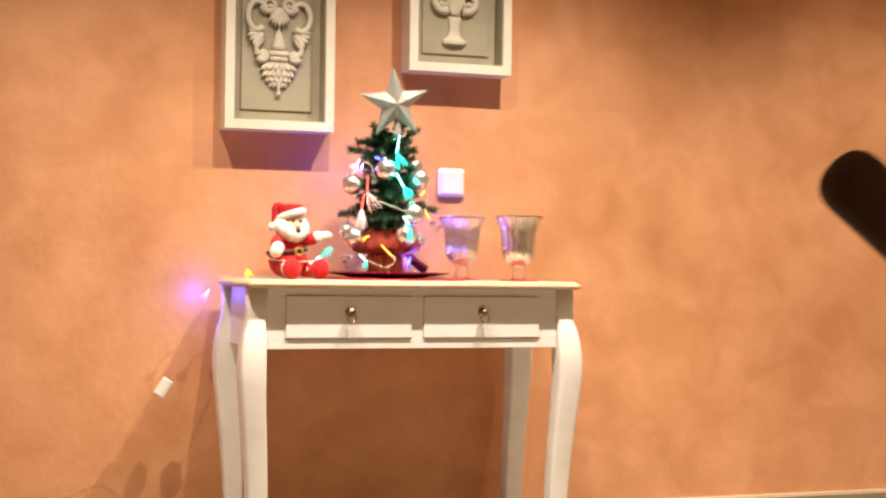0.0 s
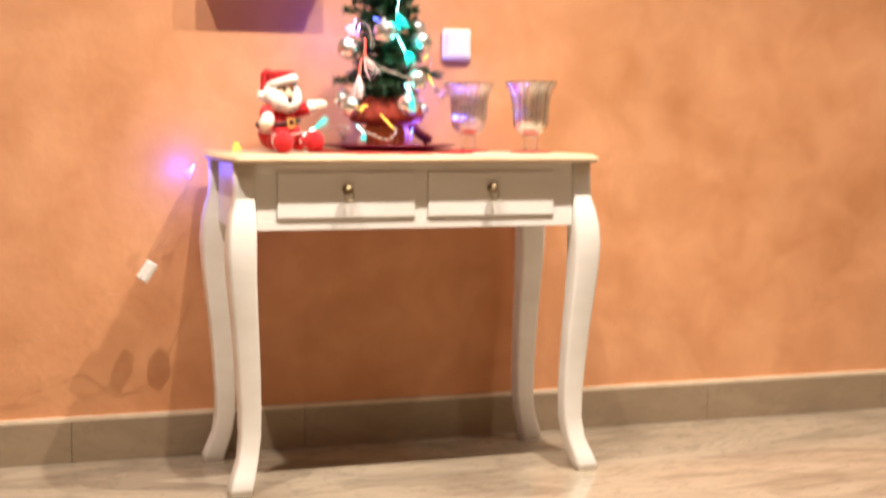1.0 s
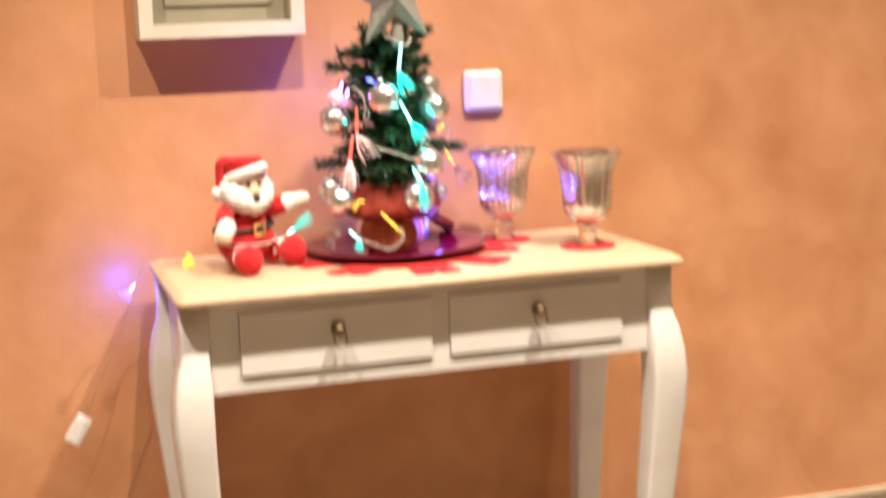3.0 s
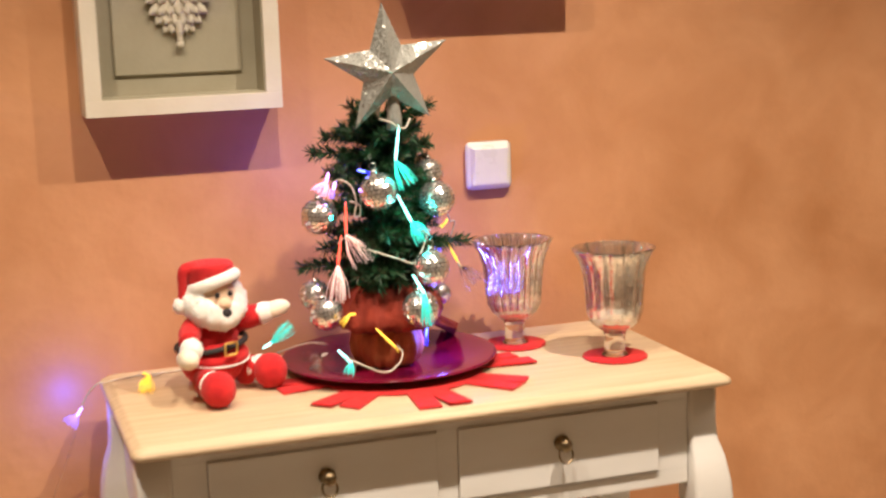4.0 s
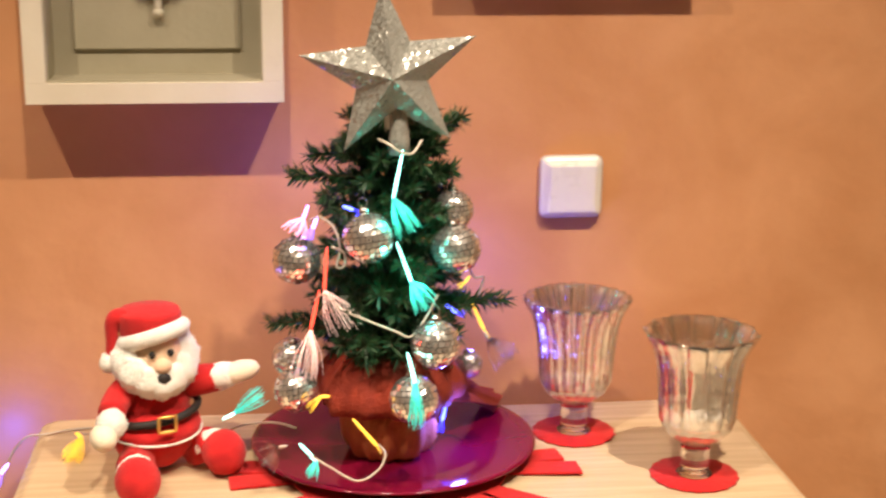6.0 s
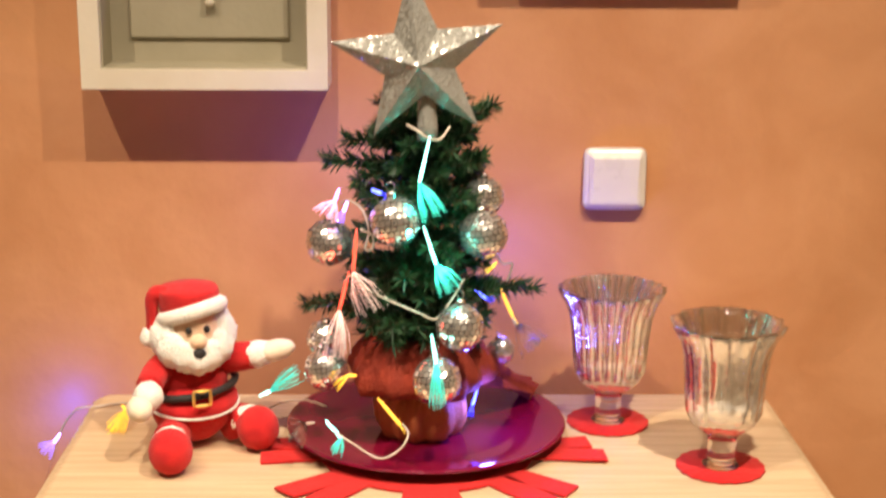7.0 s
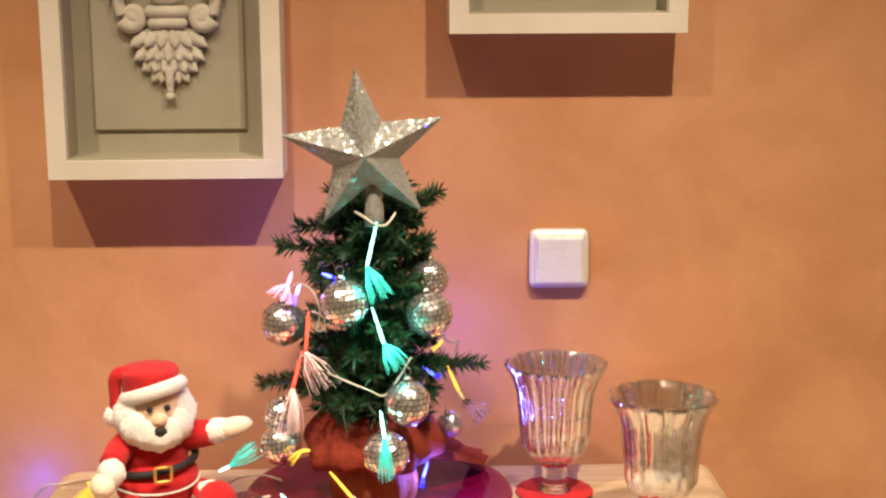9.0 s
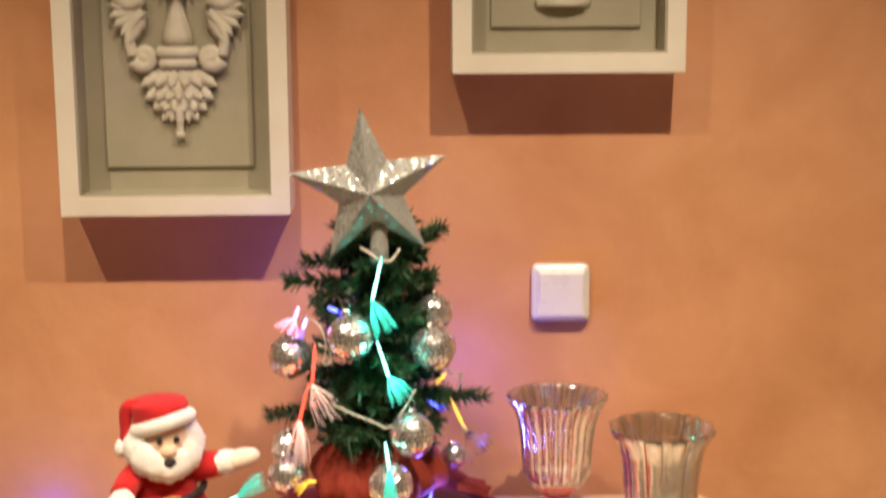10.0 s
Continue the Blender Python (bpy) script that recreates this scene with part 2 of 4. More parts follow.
def thing(name, where, label, category, group=""):
    ob = new(name)
    ob.empty_display_size = 0.05
    ob.location = where
    return tagged(ob, label, category, group)


def smooth(bm, on=True):
    for f in bm.faces:
        f.smooth = on
    return bm


def block(lo, hi, bevel=0.0, segments=2, bm=None):
    bm = bm or bmesh.new()
    made = bmesh.ops.create_cube(bm, size=1)["verts"]
    for v in made:
        v.co = Vector([lo[i] + (v.co[i] + 0.5) * (hi[i] - lo[i]) for i in range(3)])
    if bevel:
        edges = {e for v in made for e in v.link_edges}
        bmesh.ops.bevel(bm, geom=list(edges), offset=bevel, segments=segments, affect="EDGES", profile=0.5)
    return bm


def rings(bm, loops, cap=True, closed=True, slot=0):
    """Skins a row of loops of points, all of one length."""
    rows = [[bm.verts.new(p) for p in loop] for loop in loops]
    n = len(rows[0])
    for a, b in zip(rows, rows[1:]):
        for i in range(n if closed else n - 1):
            j = (i + 1) % n
            f = bm.faces.new((a[i], a[j], b[j], b[i]))
            f.material_index, f.smooth = slot, True
    if cap:
        for row in (rows[0], rows[-1]):
            f = bm.faces.new(row)
            f.material_index, f.smooth = slot, True
    return bm


def lathe(profile, where=(0, 0, 0), steps=48, shape=None, bm=None, cap=True, slot=0):
    """profile: (radius, height) pairs. shape(angle, radius, height) may change the radius."""
    bm = bm or bmesh.new()
    loops = []
    for r, h in profile:
        loop = []
        for i in range(steps):
            a = 2 * math.pi * i / steps
            q = shape(a, r, h) if shape else r
            loop.append((where[0] + q * math.cos(a), where[1] + q * math.sin(a), where[2] + h))
        loops.append(loop)
    return rings(bm, loops, cap, True, slot)


def tube(points, radius, sides=8, bm=None, slot=0, flat=1.0):
    """A round cord through points; radius is one number or one for each point. flat squeezes it along y."""
    bm = bm or bmesh.new()
    pts = [Vector(p) for p in points]
    radii = radius if isinstance(radius, (list, tuple)) else [radius] * len(pts)
    loops, side = [], None
    for i, p in enumerate(pts):
        way = (pts[min(i + 1, len(pts) - 1)] - pts[max(i - 1, 0)]).normalized()
        if side is None:
            side = way.orthogonal().normalized()
        side = (side - way * side.dot(way)).normalized()
        up = way.cross(side)
        loop = []
        for k in range(sides):
            a = 2 * math.pi * k / sides
            d = (side * math.cos(a) + up * math.sin(a)) * radii[i]
            loop.append((p.x + d.x, p.y + d.y * flat, p.z + d.z))
        loops.append(loop)
    return rings(bm, loops, True, True, slot)


def curve(points, steps=6):
    """A smooth line through points."""
    pts = [Vector(p) for p in points]
    out = []
    for i in range(len(pts) - 1):
        a, b, c, d = pts[max(i - 1, 0)], pts[i], pts[i + 1], pts[min(i + 2, len(pts) - 1)]
        for k in range(steps):
            t = k / steps
            out.append(0.5 * ((2 * b) + (c - a) * t + (2 * a - 5 * b + 4 * c - d) * t * t + (3 * b - a - 3 * c + d) * t ** 3))
    return out + [pts[-1]]


def blob(bm, where, radii, turn=(0, 0, 0), slot=0, rough=0.0, grain=60, u=20, v=12):
    """A soft stuffed lump: an ellipsoid with an uneven skin."""
    rot = Euler([radians(a) for a in turn]).to_matrix()
    made = bmesh.ops.create_uvsphere(bm, u_segments=u, v_segments=v, radius=1)["verts"]
    for p in made:
        n = p.co.normalized()
        k = 1 + rough * noise.noise(Vector(where) * 13 + n * grain * 0.05)
        p.co = Vector(where) + rot @ Vector([n[i] * radii[i] * k for i in range(3)])
    for f in {f for p in made for f in p.link_faces}:
        f.material_index, f.smooth = slot, True
    return bm


# ---- the room ----
def room_part(name, lo, hi, material, label):
    ob = single(name, block(lo, hi), material, ((lo[0] + hi[0]) / 2, (lo[1] + hi[1]) / 2, lo[2]))
    return tagged(ob, label, name.split("_")[0], kind="structure")


room_part("wall_north", (-2.6, 0, 0), (2.6, 0.12, 2.48), PAINT, "ochre wall with a cloudy painted wash")
room_part("wall_south", (-2.6, -5.32, 0), (2.6, -5.2, 2.48), PLASTER, "plain white plaster wall that closes the room")
room_part("wall_west", (-2.72, -5.32, 0), (-2.6, 0.12, 2.48), PLASTER, "plain white plaster wall beside the room")
room_part("wall_east", (2.6, -5.32, 0), (2.72, 0.12, 2.48), PLASTER, "plain white plaster wall beside the room")
room_part("floor", (-2.72, -5.32, -0.1), (2.72, 0.12, 0), FLOOR, "polished grey-beige veined stone floor")
room_part("ceiling", (-2.72, -5.32, 2.48), (2.72, 0.12, 2.58), PLASTER, "plain white plaster ceiling")

skirting = tagged(new("baseboard"), "grey stone skirting along the ochre wall", "baseboard", kind="structure")
part("sealing_strip", block((-2.6, -0.012, 0.106), (2.6, 0, 0.116)), SEAL, skirting, "pale line along the skirting's top")


# ---- console table ----
TX, TOP, FRONT, BACK = 0.450, 0.785, -0.487, -0.048
TC, LC = -0.020, -0.023  # middle of the top, and of the legs
table = thing("console_table", (0, -0.27, 0), "white-painted console table with a washed oak top and curved legs", "table")


def tabletop():
    """A slab with a moulded edge: a thin nosing over a hollow, and softly clipped corners."""
    bm = bmesh.new()
    steps = [(0.014, 0.764), (0.006, 0.766), (0.001, 0.769), (0.0, 0.7725), (0.0015, 0.777), (0.006, 0.7805), (0.0105, 0.782), (0.0125, 0.7845), (0.018, 0.785)]
    loops = []
    for inset, z in steps:
        x, y0, y1, c = TX - inset, FRONT + inset, BACK - inset, 0.016
        loop = []
        for cx, cy, a0 in ((x - c, y1 - c, 0), (-x + c, y1 - c, 90), (-x + c, y0 + c, 180), (x - c, y0 + c, 270)):
            for k in range(6):
                a = radians(a0 + 90 * k / 5)
                loop.append((cx + TC + c * math.cos(a), cy + c * math.sin(a), z))
        loops.append(loop)
    rings(bm, loops)
    for f in bm.faces:
        f.smooth = len(f.verts) == 4
    return bm


part("tabletop", tabletop(), OAK, table, "washed oak top with a moulded edge")
AF, AX = -0.449, 0.422
# the front apron is a frame of rails round two drawers
part("top_rail", block((LC - AX + 0.03, AF, 0.7455), (LC + AX - 0.03, AF + 0.02, 0.7645), 0.001), LACQUER, table)
part("bottom_rail", block((LC - AX + 0.03, AF, 0.611), (LC + AX - 0.03, AF + 0.02, 0.6345), 0.001), LACQUER, table)
part("end_stile", block((LC - AX + 0.03, AF, 0.6345), (-0.3668, AF + 0.02, 0.7455), 0.0005), LACQUER, table)
part("end_stile", block((0.3188, AF, 0.6345), (LC + AX - 0.03, AF + 0.02, 0.7455), 0.0005), LACQUER, table)
part("middle_stile", block((-0.0352, AF, 0.6345), (-0.0038, AF + 0.02, 0.7455), 0.0005), LACQUER, table)
part("side_apron", block((LC - AX, AF + 0.03, 0.611), (LC - AX + 0.02, BACK - 0.035, 0.7645), 0.001), LACQUER, table)
part("side_apron", block((LC + AX - 0.02, AF + 0.03, 0.611), (LC + AX, BACK - 0.035, 0.7645), 0.001), LACQUER, table)
part("back_apron", block((LC - AX + 0.03, BACK - 0.05, 0.611), (LC + AX - 0.03, BACK - 0.03, 0.7645), 0.001), LACQUER, table)
for x0, x1 in ((-0.366, -0.036), (-0.003, 0.318)):
    mid = (x0 + x1) / 2
    drawer = part("drawer", block((x0, AF - 0.005, 0.6385), (x1, AF + 0.3, 0.7445), 0.0015), LACQUER, table, "white drawer with a brass ring pull")
    knob = lathe([(0.0005, 0), (0.012, 0), (0.0125, 0.002), (0.006, 0.004), (0.0055, 0.010), (0.009, 0.013), (0.0105, 0.017), (0.008, 0.021), (0.0005, 0.023)], steps=20)
    bmesh.ops.rotate(knob, cent=(0, 0, 0), matrix=Matrix.Rotation(radians(90), 3, "X"), verts=knob.verts[:])
    bmesh.ops.translate(knob, vec=(mid, AF - 0.006, 0.704), verts=knob.verts[:])
    part("knob", knob, BRASS, drawer, "dark aged brass knob")
    ring = [(mid + 0.011 * math.sin(a), AF - 0.022 + 0.003 * math.cos(a), 0.690 + 0.012 * math.cos(a)) for a in [2 * math.pi * i / 20 for i in range(21)]]
    part("pull_ring", tube(ring, 0.0018, 6), BRASS, drawer, "hanging brass ring")


def leg(sx, y, sy, name="leg"):
    """A cabriole leg: square block at the apron, full knee, slim ankle and an outward foot."""
    spec = [  # height, sideways offset, half width
        (0.7645, 0.000, 0.0235), (0.705, 0.000, 0.0235), (0.676, 0.002, 0.0240), (0.652, 0.006, 0.0280), (0.612, 0.0095, 0.0320), (0.565, 0.0115, 0.0335),
        (0.51, 0.010, 0.0322), (0.44, 0.005, 0.0300), (0.35, -0.002, 0.0280), (0.26, -0.0075, 0.0262), (0.19, -0.0105, 0.0250), (0.13, -0.0105, 0.0240),
        (0.08, -0.0035, 0.0236), (0.043, 0.008, 0.0255), (0.018, 0.0165, 0.0270), (0.0, 0.0185, 0.0240)]
    bm = bmesh.new()
    loops = []
    for z, off, h in spec:
        cx, cy = sx * (0.416 + off) + LC, y + sy * off
        r = h * 0.28
        loop = []
        for qx, qy, a0 in ((1, 1, 0), (-1, 1, 90), (-1, -1, 180), (1, -1, 270)):
            for k in range(4):
                a = radians(a0 + 30 * k)
                loop.append((cx + qx * (h - r) + r * math.cos(a), cy + qy * (h - r) + r * math.sin(a), z))
        loops.append(loop)
    rings(bm, loops)
    return part(name, bm, LACQUER, table)


for sx in (-1, 1):
    leg(sx, AF + 0.016, -1)
    leg(sx, BACK - 0.05, 0.6)


# ---- shadow-box pictures ----
def scroll(x, z, y, r0, r1, turns, start, sx, thick, bm=None):
    """A volute: a tapering roll that winds inward."""
    pts, radii = [], []
    n = 30
    for i in range(n + 1):
        t = i / n
        a = radians(start) + turns * 2 * math.pi * t
        r = r0 + (r1 - r0) * t
        pts.append((x + sx * r * math.cos(a), y, z + r * math.sin(a)))
        radii.append(thick * (1 - 0.55 * t))
    bm = tube(pts, radii, 8, bm, flat=0.8)
    return blob(bm, (pts[-1]), (thick * 0.8, thick * 0.7, thick * 0.8), u=12, v=8)


def carved_leaf(bm, x, y, z, length, width, lean, thick=0.006):
    """A pointed acanthus leaf with notched edges and a raised rib, leaning by degrees from straight down."""
    n, loops = 9, []
    a = radians(lean)
    for i in range(n + 1):
        t = i / n
        w = width * (0.62 + 1.5 * t if t < 0.25 else 1.0 * (1 - ((t - 0.25) / 0.75) ** 2.2) + 0.03) * (0.84 if i % 3 == 2 else 1.06)
        cx, cz = x + math.sin(a) * length * t, z - math.cos(a) * length * t
        out = thick * (0.55 + 0.75 * t ** 1.4)
        loop = []
        for s, lift in ((-1, 0.35), (-0.5, 0.62), (0, 1.0), (0.5, 0.62), (1, 0.35), (0.5, -0.1), (-0.5, -0.1)):
            loop.append((cx + math.cos(a) * w * s, y - out * lift, cz + math.sin(a) * w * s + 0.0))
        loops.append(loop)
    return rings(bm, loops)


def picture_box(name, x0, x1, z0, height, label):
    w, d, rail = x1 - x0, 0.082, 0.0255
    z1 = z0 + height
    box = thing(name, ((x0 + x1) / 2, -0.041, z0), label, "picture", "relief pictures on the wall")
    for lo, hi in (((x0, -d, z0), (x1, 0, z0 + rail)), ((x0, -d, z1 - rail), (x1, 0, z1)),
                   ((x0, -d, z0 + rail), (x0 + rail, 0, z1 - rail)), ((x1 - rail, -d, z0 + rail), (x1, 0, z1 - rail))):
        part("frame_rail", block(lo, hi, 0.0005, 1), FRAME, box)
    ix0, ix1, iz0, iz1 = x0 + rail, x1 - rail, z0 + rail, z1 - rail
    for lo, hi in (((ix0, -d + 0.004, iz0), (ix0 + 0.0025, -0.022, iz1)), ((ix1 - 0.0025, -d + 0.004, iz0), (ix1, -0.022, iz1)),
                   ((ix0 + 0.0025, -d + 0.004, iz0), (ix1 - 0.0025, -0.022, iz0 + 0.0025)), ((ix0 + 0.0025, -d + 0.004, iz1 - 0.0025), (ix1 - 0.0025, -0.022, iz1))):
        part("lining_strip", block(lo, hi), GREY, box, "grey-green painted inner side")
    part("backing_board", block((x0 + rail, -0.022, z0 + rail), (x1 - rail, -0.010, z1 - rail)), GREY, box, "grey-green painted backing")
    part("inner_panel", block((x0 + 0.054, -0.028, z0 + 0.059), (x1 - 0.052, -0.022, z1 - 0.059), 0.002), GREY, box, "raised grey-green panel")
    return box


one = picture_box("relief_picture", -0.460, -0.153, 1.194, 0.56, "cream shadow-box frame with carved cone and scroll relief")
CX, Y = -0.303, -0.030
bm = bmesh.new()
for row, (tip, half, count) in enumerate(((1.360, 0.052, 6), (1.342, 0.047, 7), (1.327, 0.037, 6), (1.313, 0.025, 5))):
    for k in range(count):
        t = 2 * k / (count - 1) - 1
        dx, dz = half * t * 0.62, 0.029 - 0.010 * abs(t)
        carved_leaf(bm, CX + half * t * 0.38, Y - 0.008 + 0.005 * abs(t) + 0.0015 * row, tip + dz + 0.004 * abs(t), math.hypot(dx, dz), 0.0105 if row < 3 else 0.0085, math.degrees(math.atan2(dx, dz)), 0.010)
blob(bm, (CX, Y - 0.003, 1.362), (0.026, 0.008, 0.034))
part("cone_leaves", bm, CARVED, one)
bm = tube(curve([(CX, Y - 0.006, 1.335), (CX, Y - 0.008, 1.318), (CX, Y - 0.007, 1.304)]), [0.009, 0.0085, 0.008, 0.0075, 0.007, 0.0065, 0.006, 0.0055, 0.005, 0.005, 0.005, 0.005, 0.005])
blob(bm, (CX, Y - 0.007, 1.299), (0.0065, 0.0065, 0.0065))
part("finial", bm, CARVED, one)
for z, half, r in ((1.395, 0.022, 0.0075), (1.410, 0.025, 0.0085)):
    part("collar", tube([(CX - half - 0.003, Y - 0.005, z), (CX - half, Y - 0.008, z), (CX, Y - 0.011, z), (CX + half, Y - 0.008, z), (CX + half + 0.003, Y - 0.005, z)], [r * 0.5, r, r, r, r * 0.5], 10), CARVED, one)
bud = lathe([(0.0005, 0.062), (0.004, 0.058), (0.009, 0.045), (0.0155, 0.026), (0.019, 0.012), (0.0195, 0.0), (0.0005, -0.002)], (0, 0, 0), 20, lambda a, r, h: r * (1 + 0.08 * math.cos(6 * a)))
for v in bud.verts:
    v.co = Vector((CX + v.co.x, Y - 0.004 + v.co.y * 0.6, 1.420 + v.co.z))
part("bud", bud, CARVED, one)
for sx in (-1, 1):
    part("volute", blob(scroll(CX + sx * 0.046, 1.404, Y - 0.008, 0.014, 0.004, 1.35, 200, -sx, 0.0105), (CX + sx * 0.046, Y - 0.005, 1.404), (0.0145, 0.010, 0.0155)), CARVED, one)
    arm = curve([(CX + sx * 0.060, Y - 0.007, 1.406), (CX + sx * 0.064, Y - 0.009, 1.428), (CX + sx * 0.059, Y - 0.010, 1.446), (CX + sx * 0.044, Y - 0.010, 1.464)])
    part("scroll_arm", tube(arm, [0.0085 - 0.003 * i / (len(arm) - 1) for i in range(len(arm))], 8), CARVED, one)
    bm = bmesh.new()
    for i in range(5):
        carved_leaf(bm, CX + sx * 0.046, Y - 0.006, 1.466, 0.046, 0.012, sx * (100 - 20 * i), 0.010)
    part("ribbon_fold", bm, CARVED, one)
    loop = [(CX + sx * (0.062 + 0.026 * math.cos(a)), Y - 0.008, 1.514 + 0.040 * math.sin(a)) for a in [radians(-130 + 14 * i) for i in range(22)]]
    part("side_scroll", tube(loop, [0.0095 - 0.00012 * i for i in range(22)], 8), CARVED, one)
    part("upper_volute", scroll(CX + sx * 0.030, 1.548, Y - 0.008, 0.022, 0.006, 1.3, 200, -sx, 0.009), CARVED, one)
shell = bmesh.new()
for i in range(7):
    t = (i - 3) / 3
    carved_leaf(shell, CX + 0.004 * t, Y - 0.006, 1.540 - 0.004 * abs(t), 0.060 - 0.014 * abs(t), 0.0085, 34 * t, 0.012)
part("shell", shell, CARVED, one)
top = bmesh.new()
for i in range(9):
    t = (i - 4) / 4
    carved_leaf(top, CX + 0.006 * t, Y - 0.006, 1.577, 0.072, 0.010, 180 - 70 * t, 0.011)
part("palmette", top, CARVED, one)

two = picture_box("relief_picture", 0.066, 0.377, 1.381, 0.56, "cream shadow-box frame with carved urn and scroll relief")
CX = 0.217
foot = lathe([(0.0005, 0), (0.034, 0), (0.037, 0.003), (0.037, 0.012), (0.033, 0.016), (0.025, 0.019), (0.019, 0.027), (0.016, 0.042), (0.0165, 0.060), (0.021, 0.080), (0.0005, 0.090)], steps=28, shape=lambda a, r, h: r * (1 + 0.05 * math.cos(9 * a)))
for v in foot.verts:
    v.co = Vector((CX + v.co.x, Y + v.co.y * 0.42, 1.468 + v.co.z))
part("urn_foot", foot, CARVED, two)
for sx in (-1, 1):
    part("side_scroll", scroll(CX + sx * 0.038, 1.594, Y - 0.008, 0.030, 0.010, 1.15, 240, sx, 0.0125), CARVED, two)
bm = bmesh.new()
for i in range(5):
    t = (i - 2) / 2
    carved_leaf(bm, CX + 0.004 * t, Y - 0.006, 1.553, 0.082, 0.011, 180 - 20 * t, 0.012)
part("plume", bm, CARVED, two)

# ---- light switch ----
switch = thing("light_switch", (0.2205, 0, 1.026), "white plastic rocker light switch on the wall", "switch")
part("plate", block((0.179, -0.016, 1.026), (0.262, 0, 1.110), 0.010, 4), PLASTIC, switch)
part("collar", block((0.1855, -0.021, 1.033), (0.2555, -0.012, 1.103), 0.004, 2), PLASTIC, switch)
rock = block((0.1885, -0.027, 1.036), (0.2525, -0.016, 1.100), 0.003, 2)
for v in rock.verts:
    if v.co.y < -0.024:
        v.co.y += 0.006 * (1.100 - v.co.z) / 0.064
part("rocker", rock, PLASTIC, switch)

# ---- red felt mat, charger plate ----
MX, MY = -0.030, -0.262
mat = thing("felt_mat", (MX, MY, TOP), "bright red felt snowflake mat under the wine-red plate", "mat")
part("middle", smooth(lathe([(0.0005, 0.0), (0.128, 0.0), (0.1285, 0.0015), (0.128, 0.003), (0.0005, 0.003)], (MX, MY, TOP + 0.0008), 40), False), FELT, mat)
rng = random.Random(4)
for k in range(16):
    a = radians(11.25 + 22.5 * k + (5 if k % 2 else -5)) + rng.uniform(-0.03, 0.03)
    reach = 0.206 + rng.uniform(-0.010, 0.012)
    ca, sa = math.cos(a), math.sin(a)
    bm = block((0.122, -0.0165, 0), (reach, 0.0175, 0.0032), 0.0006, 1)
    slant = rng.uniform(-0.18, 0.18)
    for v in bm.verts:
        x, y, z = v.co
        x += slant * y if x > 0.17 else 0
        v.co = (MX + x * ca - y * sa, MY + x * sa + y * ca, TOP + 0.0008 + z + (0.002 * max(0, x - 0.17) / 0.04 if k % 3 == 0 else 0))
    part("felt_tab", bm, FELT, mat)

PX, PY = -0.030, -0.205
plate = single("charger_plate", smooth(lathe([(0.0005, 0.0), (0.095, 0.0), (0.105, 0.0015), (0.120, 0.0055), (0.168, 0.0125), (0.1715, 0.0140), (0.1705, 0.0162), (0.166, 0.0165), (0.122, 0.0095), (0.112, 0.0072), (0.105, 0.0062), (0.0005, 0.006)], (PX, PY, TOP + 0.0042), 72)), CHARGER, (PX, PY, TOP + 0.0042))
tagged(plate, "glossy wine-red charger plate under the little tree", "plate")

# ---- the little tree in its pot ----
AXX, AXY = -0.038, -0.222
tree = thing("christmas_tree", (AXX, AXY, TOP + 0.0104), "small artificial green fir tree in a cloth-wrapped pot", "tree")
P0 = TOP + 0.0106


def folds(a, r, h):
    return r * (1 + 0.085 * math.sin(11 * a + 2 * math.sin(3 * a)) + 0.035 * math.sin(19 * a + h * 40))


part("pot_wrap", smooth(lathe([(0.0005, 0), (0.040, 0), (0.047, 0.006), (0.0525, 0.020), (0.0535, 0.036), (0.050, 0.050), (0.044, 0.060), (0.0005, 0.062)], (AXX, AXY, P0), 64, folds)), CLOTH_LOW, tree, "gathered amber cloth round the pot")


def skirt(a, r, h):
    return r * (1 + 0.08 * math.sin(5 * a + 1.0) + 0.055 * math.sin(13 * a + h * 30) + 0.03 * math.sin(29 * a - h * 55)) if r > 0.03 else r


part("cloth_collar", smooth(lathe([(0.036, 0.050), (0.047, 0.058), (0.066, 0.062), (0.080, 0.066), (0.085, 0.078), (0.082, 0.092), (0.073, 0.108), (0.060, 0.122), (0.050, 0.129), (0.0005, 0.126)], (AXX, AXY, P0), 72, skirt)), CLOTH, tree, "flared russet cloth collar")
line = curve([(AXX + 0.035, AXY + 0.04, P0 + 0.095), (0.030, -0.162, P0 + 0.074), (0.065, -0.145, P0 + 0.052), (0.092, -0.130, P0 + 0.032), (0.112, -0.118, P0 + 0.017)], 6)
loops = []
for i, p in enumerate(line):
    t = i / (len(line) - 1)
    top, under = [], []
    for j in range(17):
        q = j / 8 - 1
        fold = 0.0055 * math.sin(7 * q + 2.2 * t) + 0.003 * math.sin(15 * q - 3 * t)
        w = 0.036 + 0.004 * t + 0.006 * math.sin(5 * t)
        z = p.z + fold - 0.022 * q * q * (1 - t)
        x = p.x + 0.6 * fold - 0.012 * q * q
        top.append((x, p.y + w * q, max(z, P0 + 0.004)))
        under.append((x - 0.0015, p.y + w * q, max(z - 0.0025, P0 + 0.002)))
    loops.append(top + under[::-1])
part("cloth_tail", smooth(rings(bmesh.new(), loops)), CLOTH, tree, "russet cloth end draped onto the plate")
part("trunk", smooth(tube([(AXX, AXY, P0 + 0.11), (AXX + 0.002, AXY, 1.02), (AXX, AXY, 1.20)], [0.010, 0.008, 0.004], 8)), BARK, tree)

rng = random.Random(11)
verts, faces = [], []


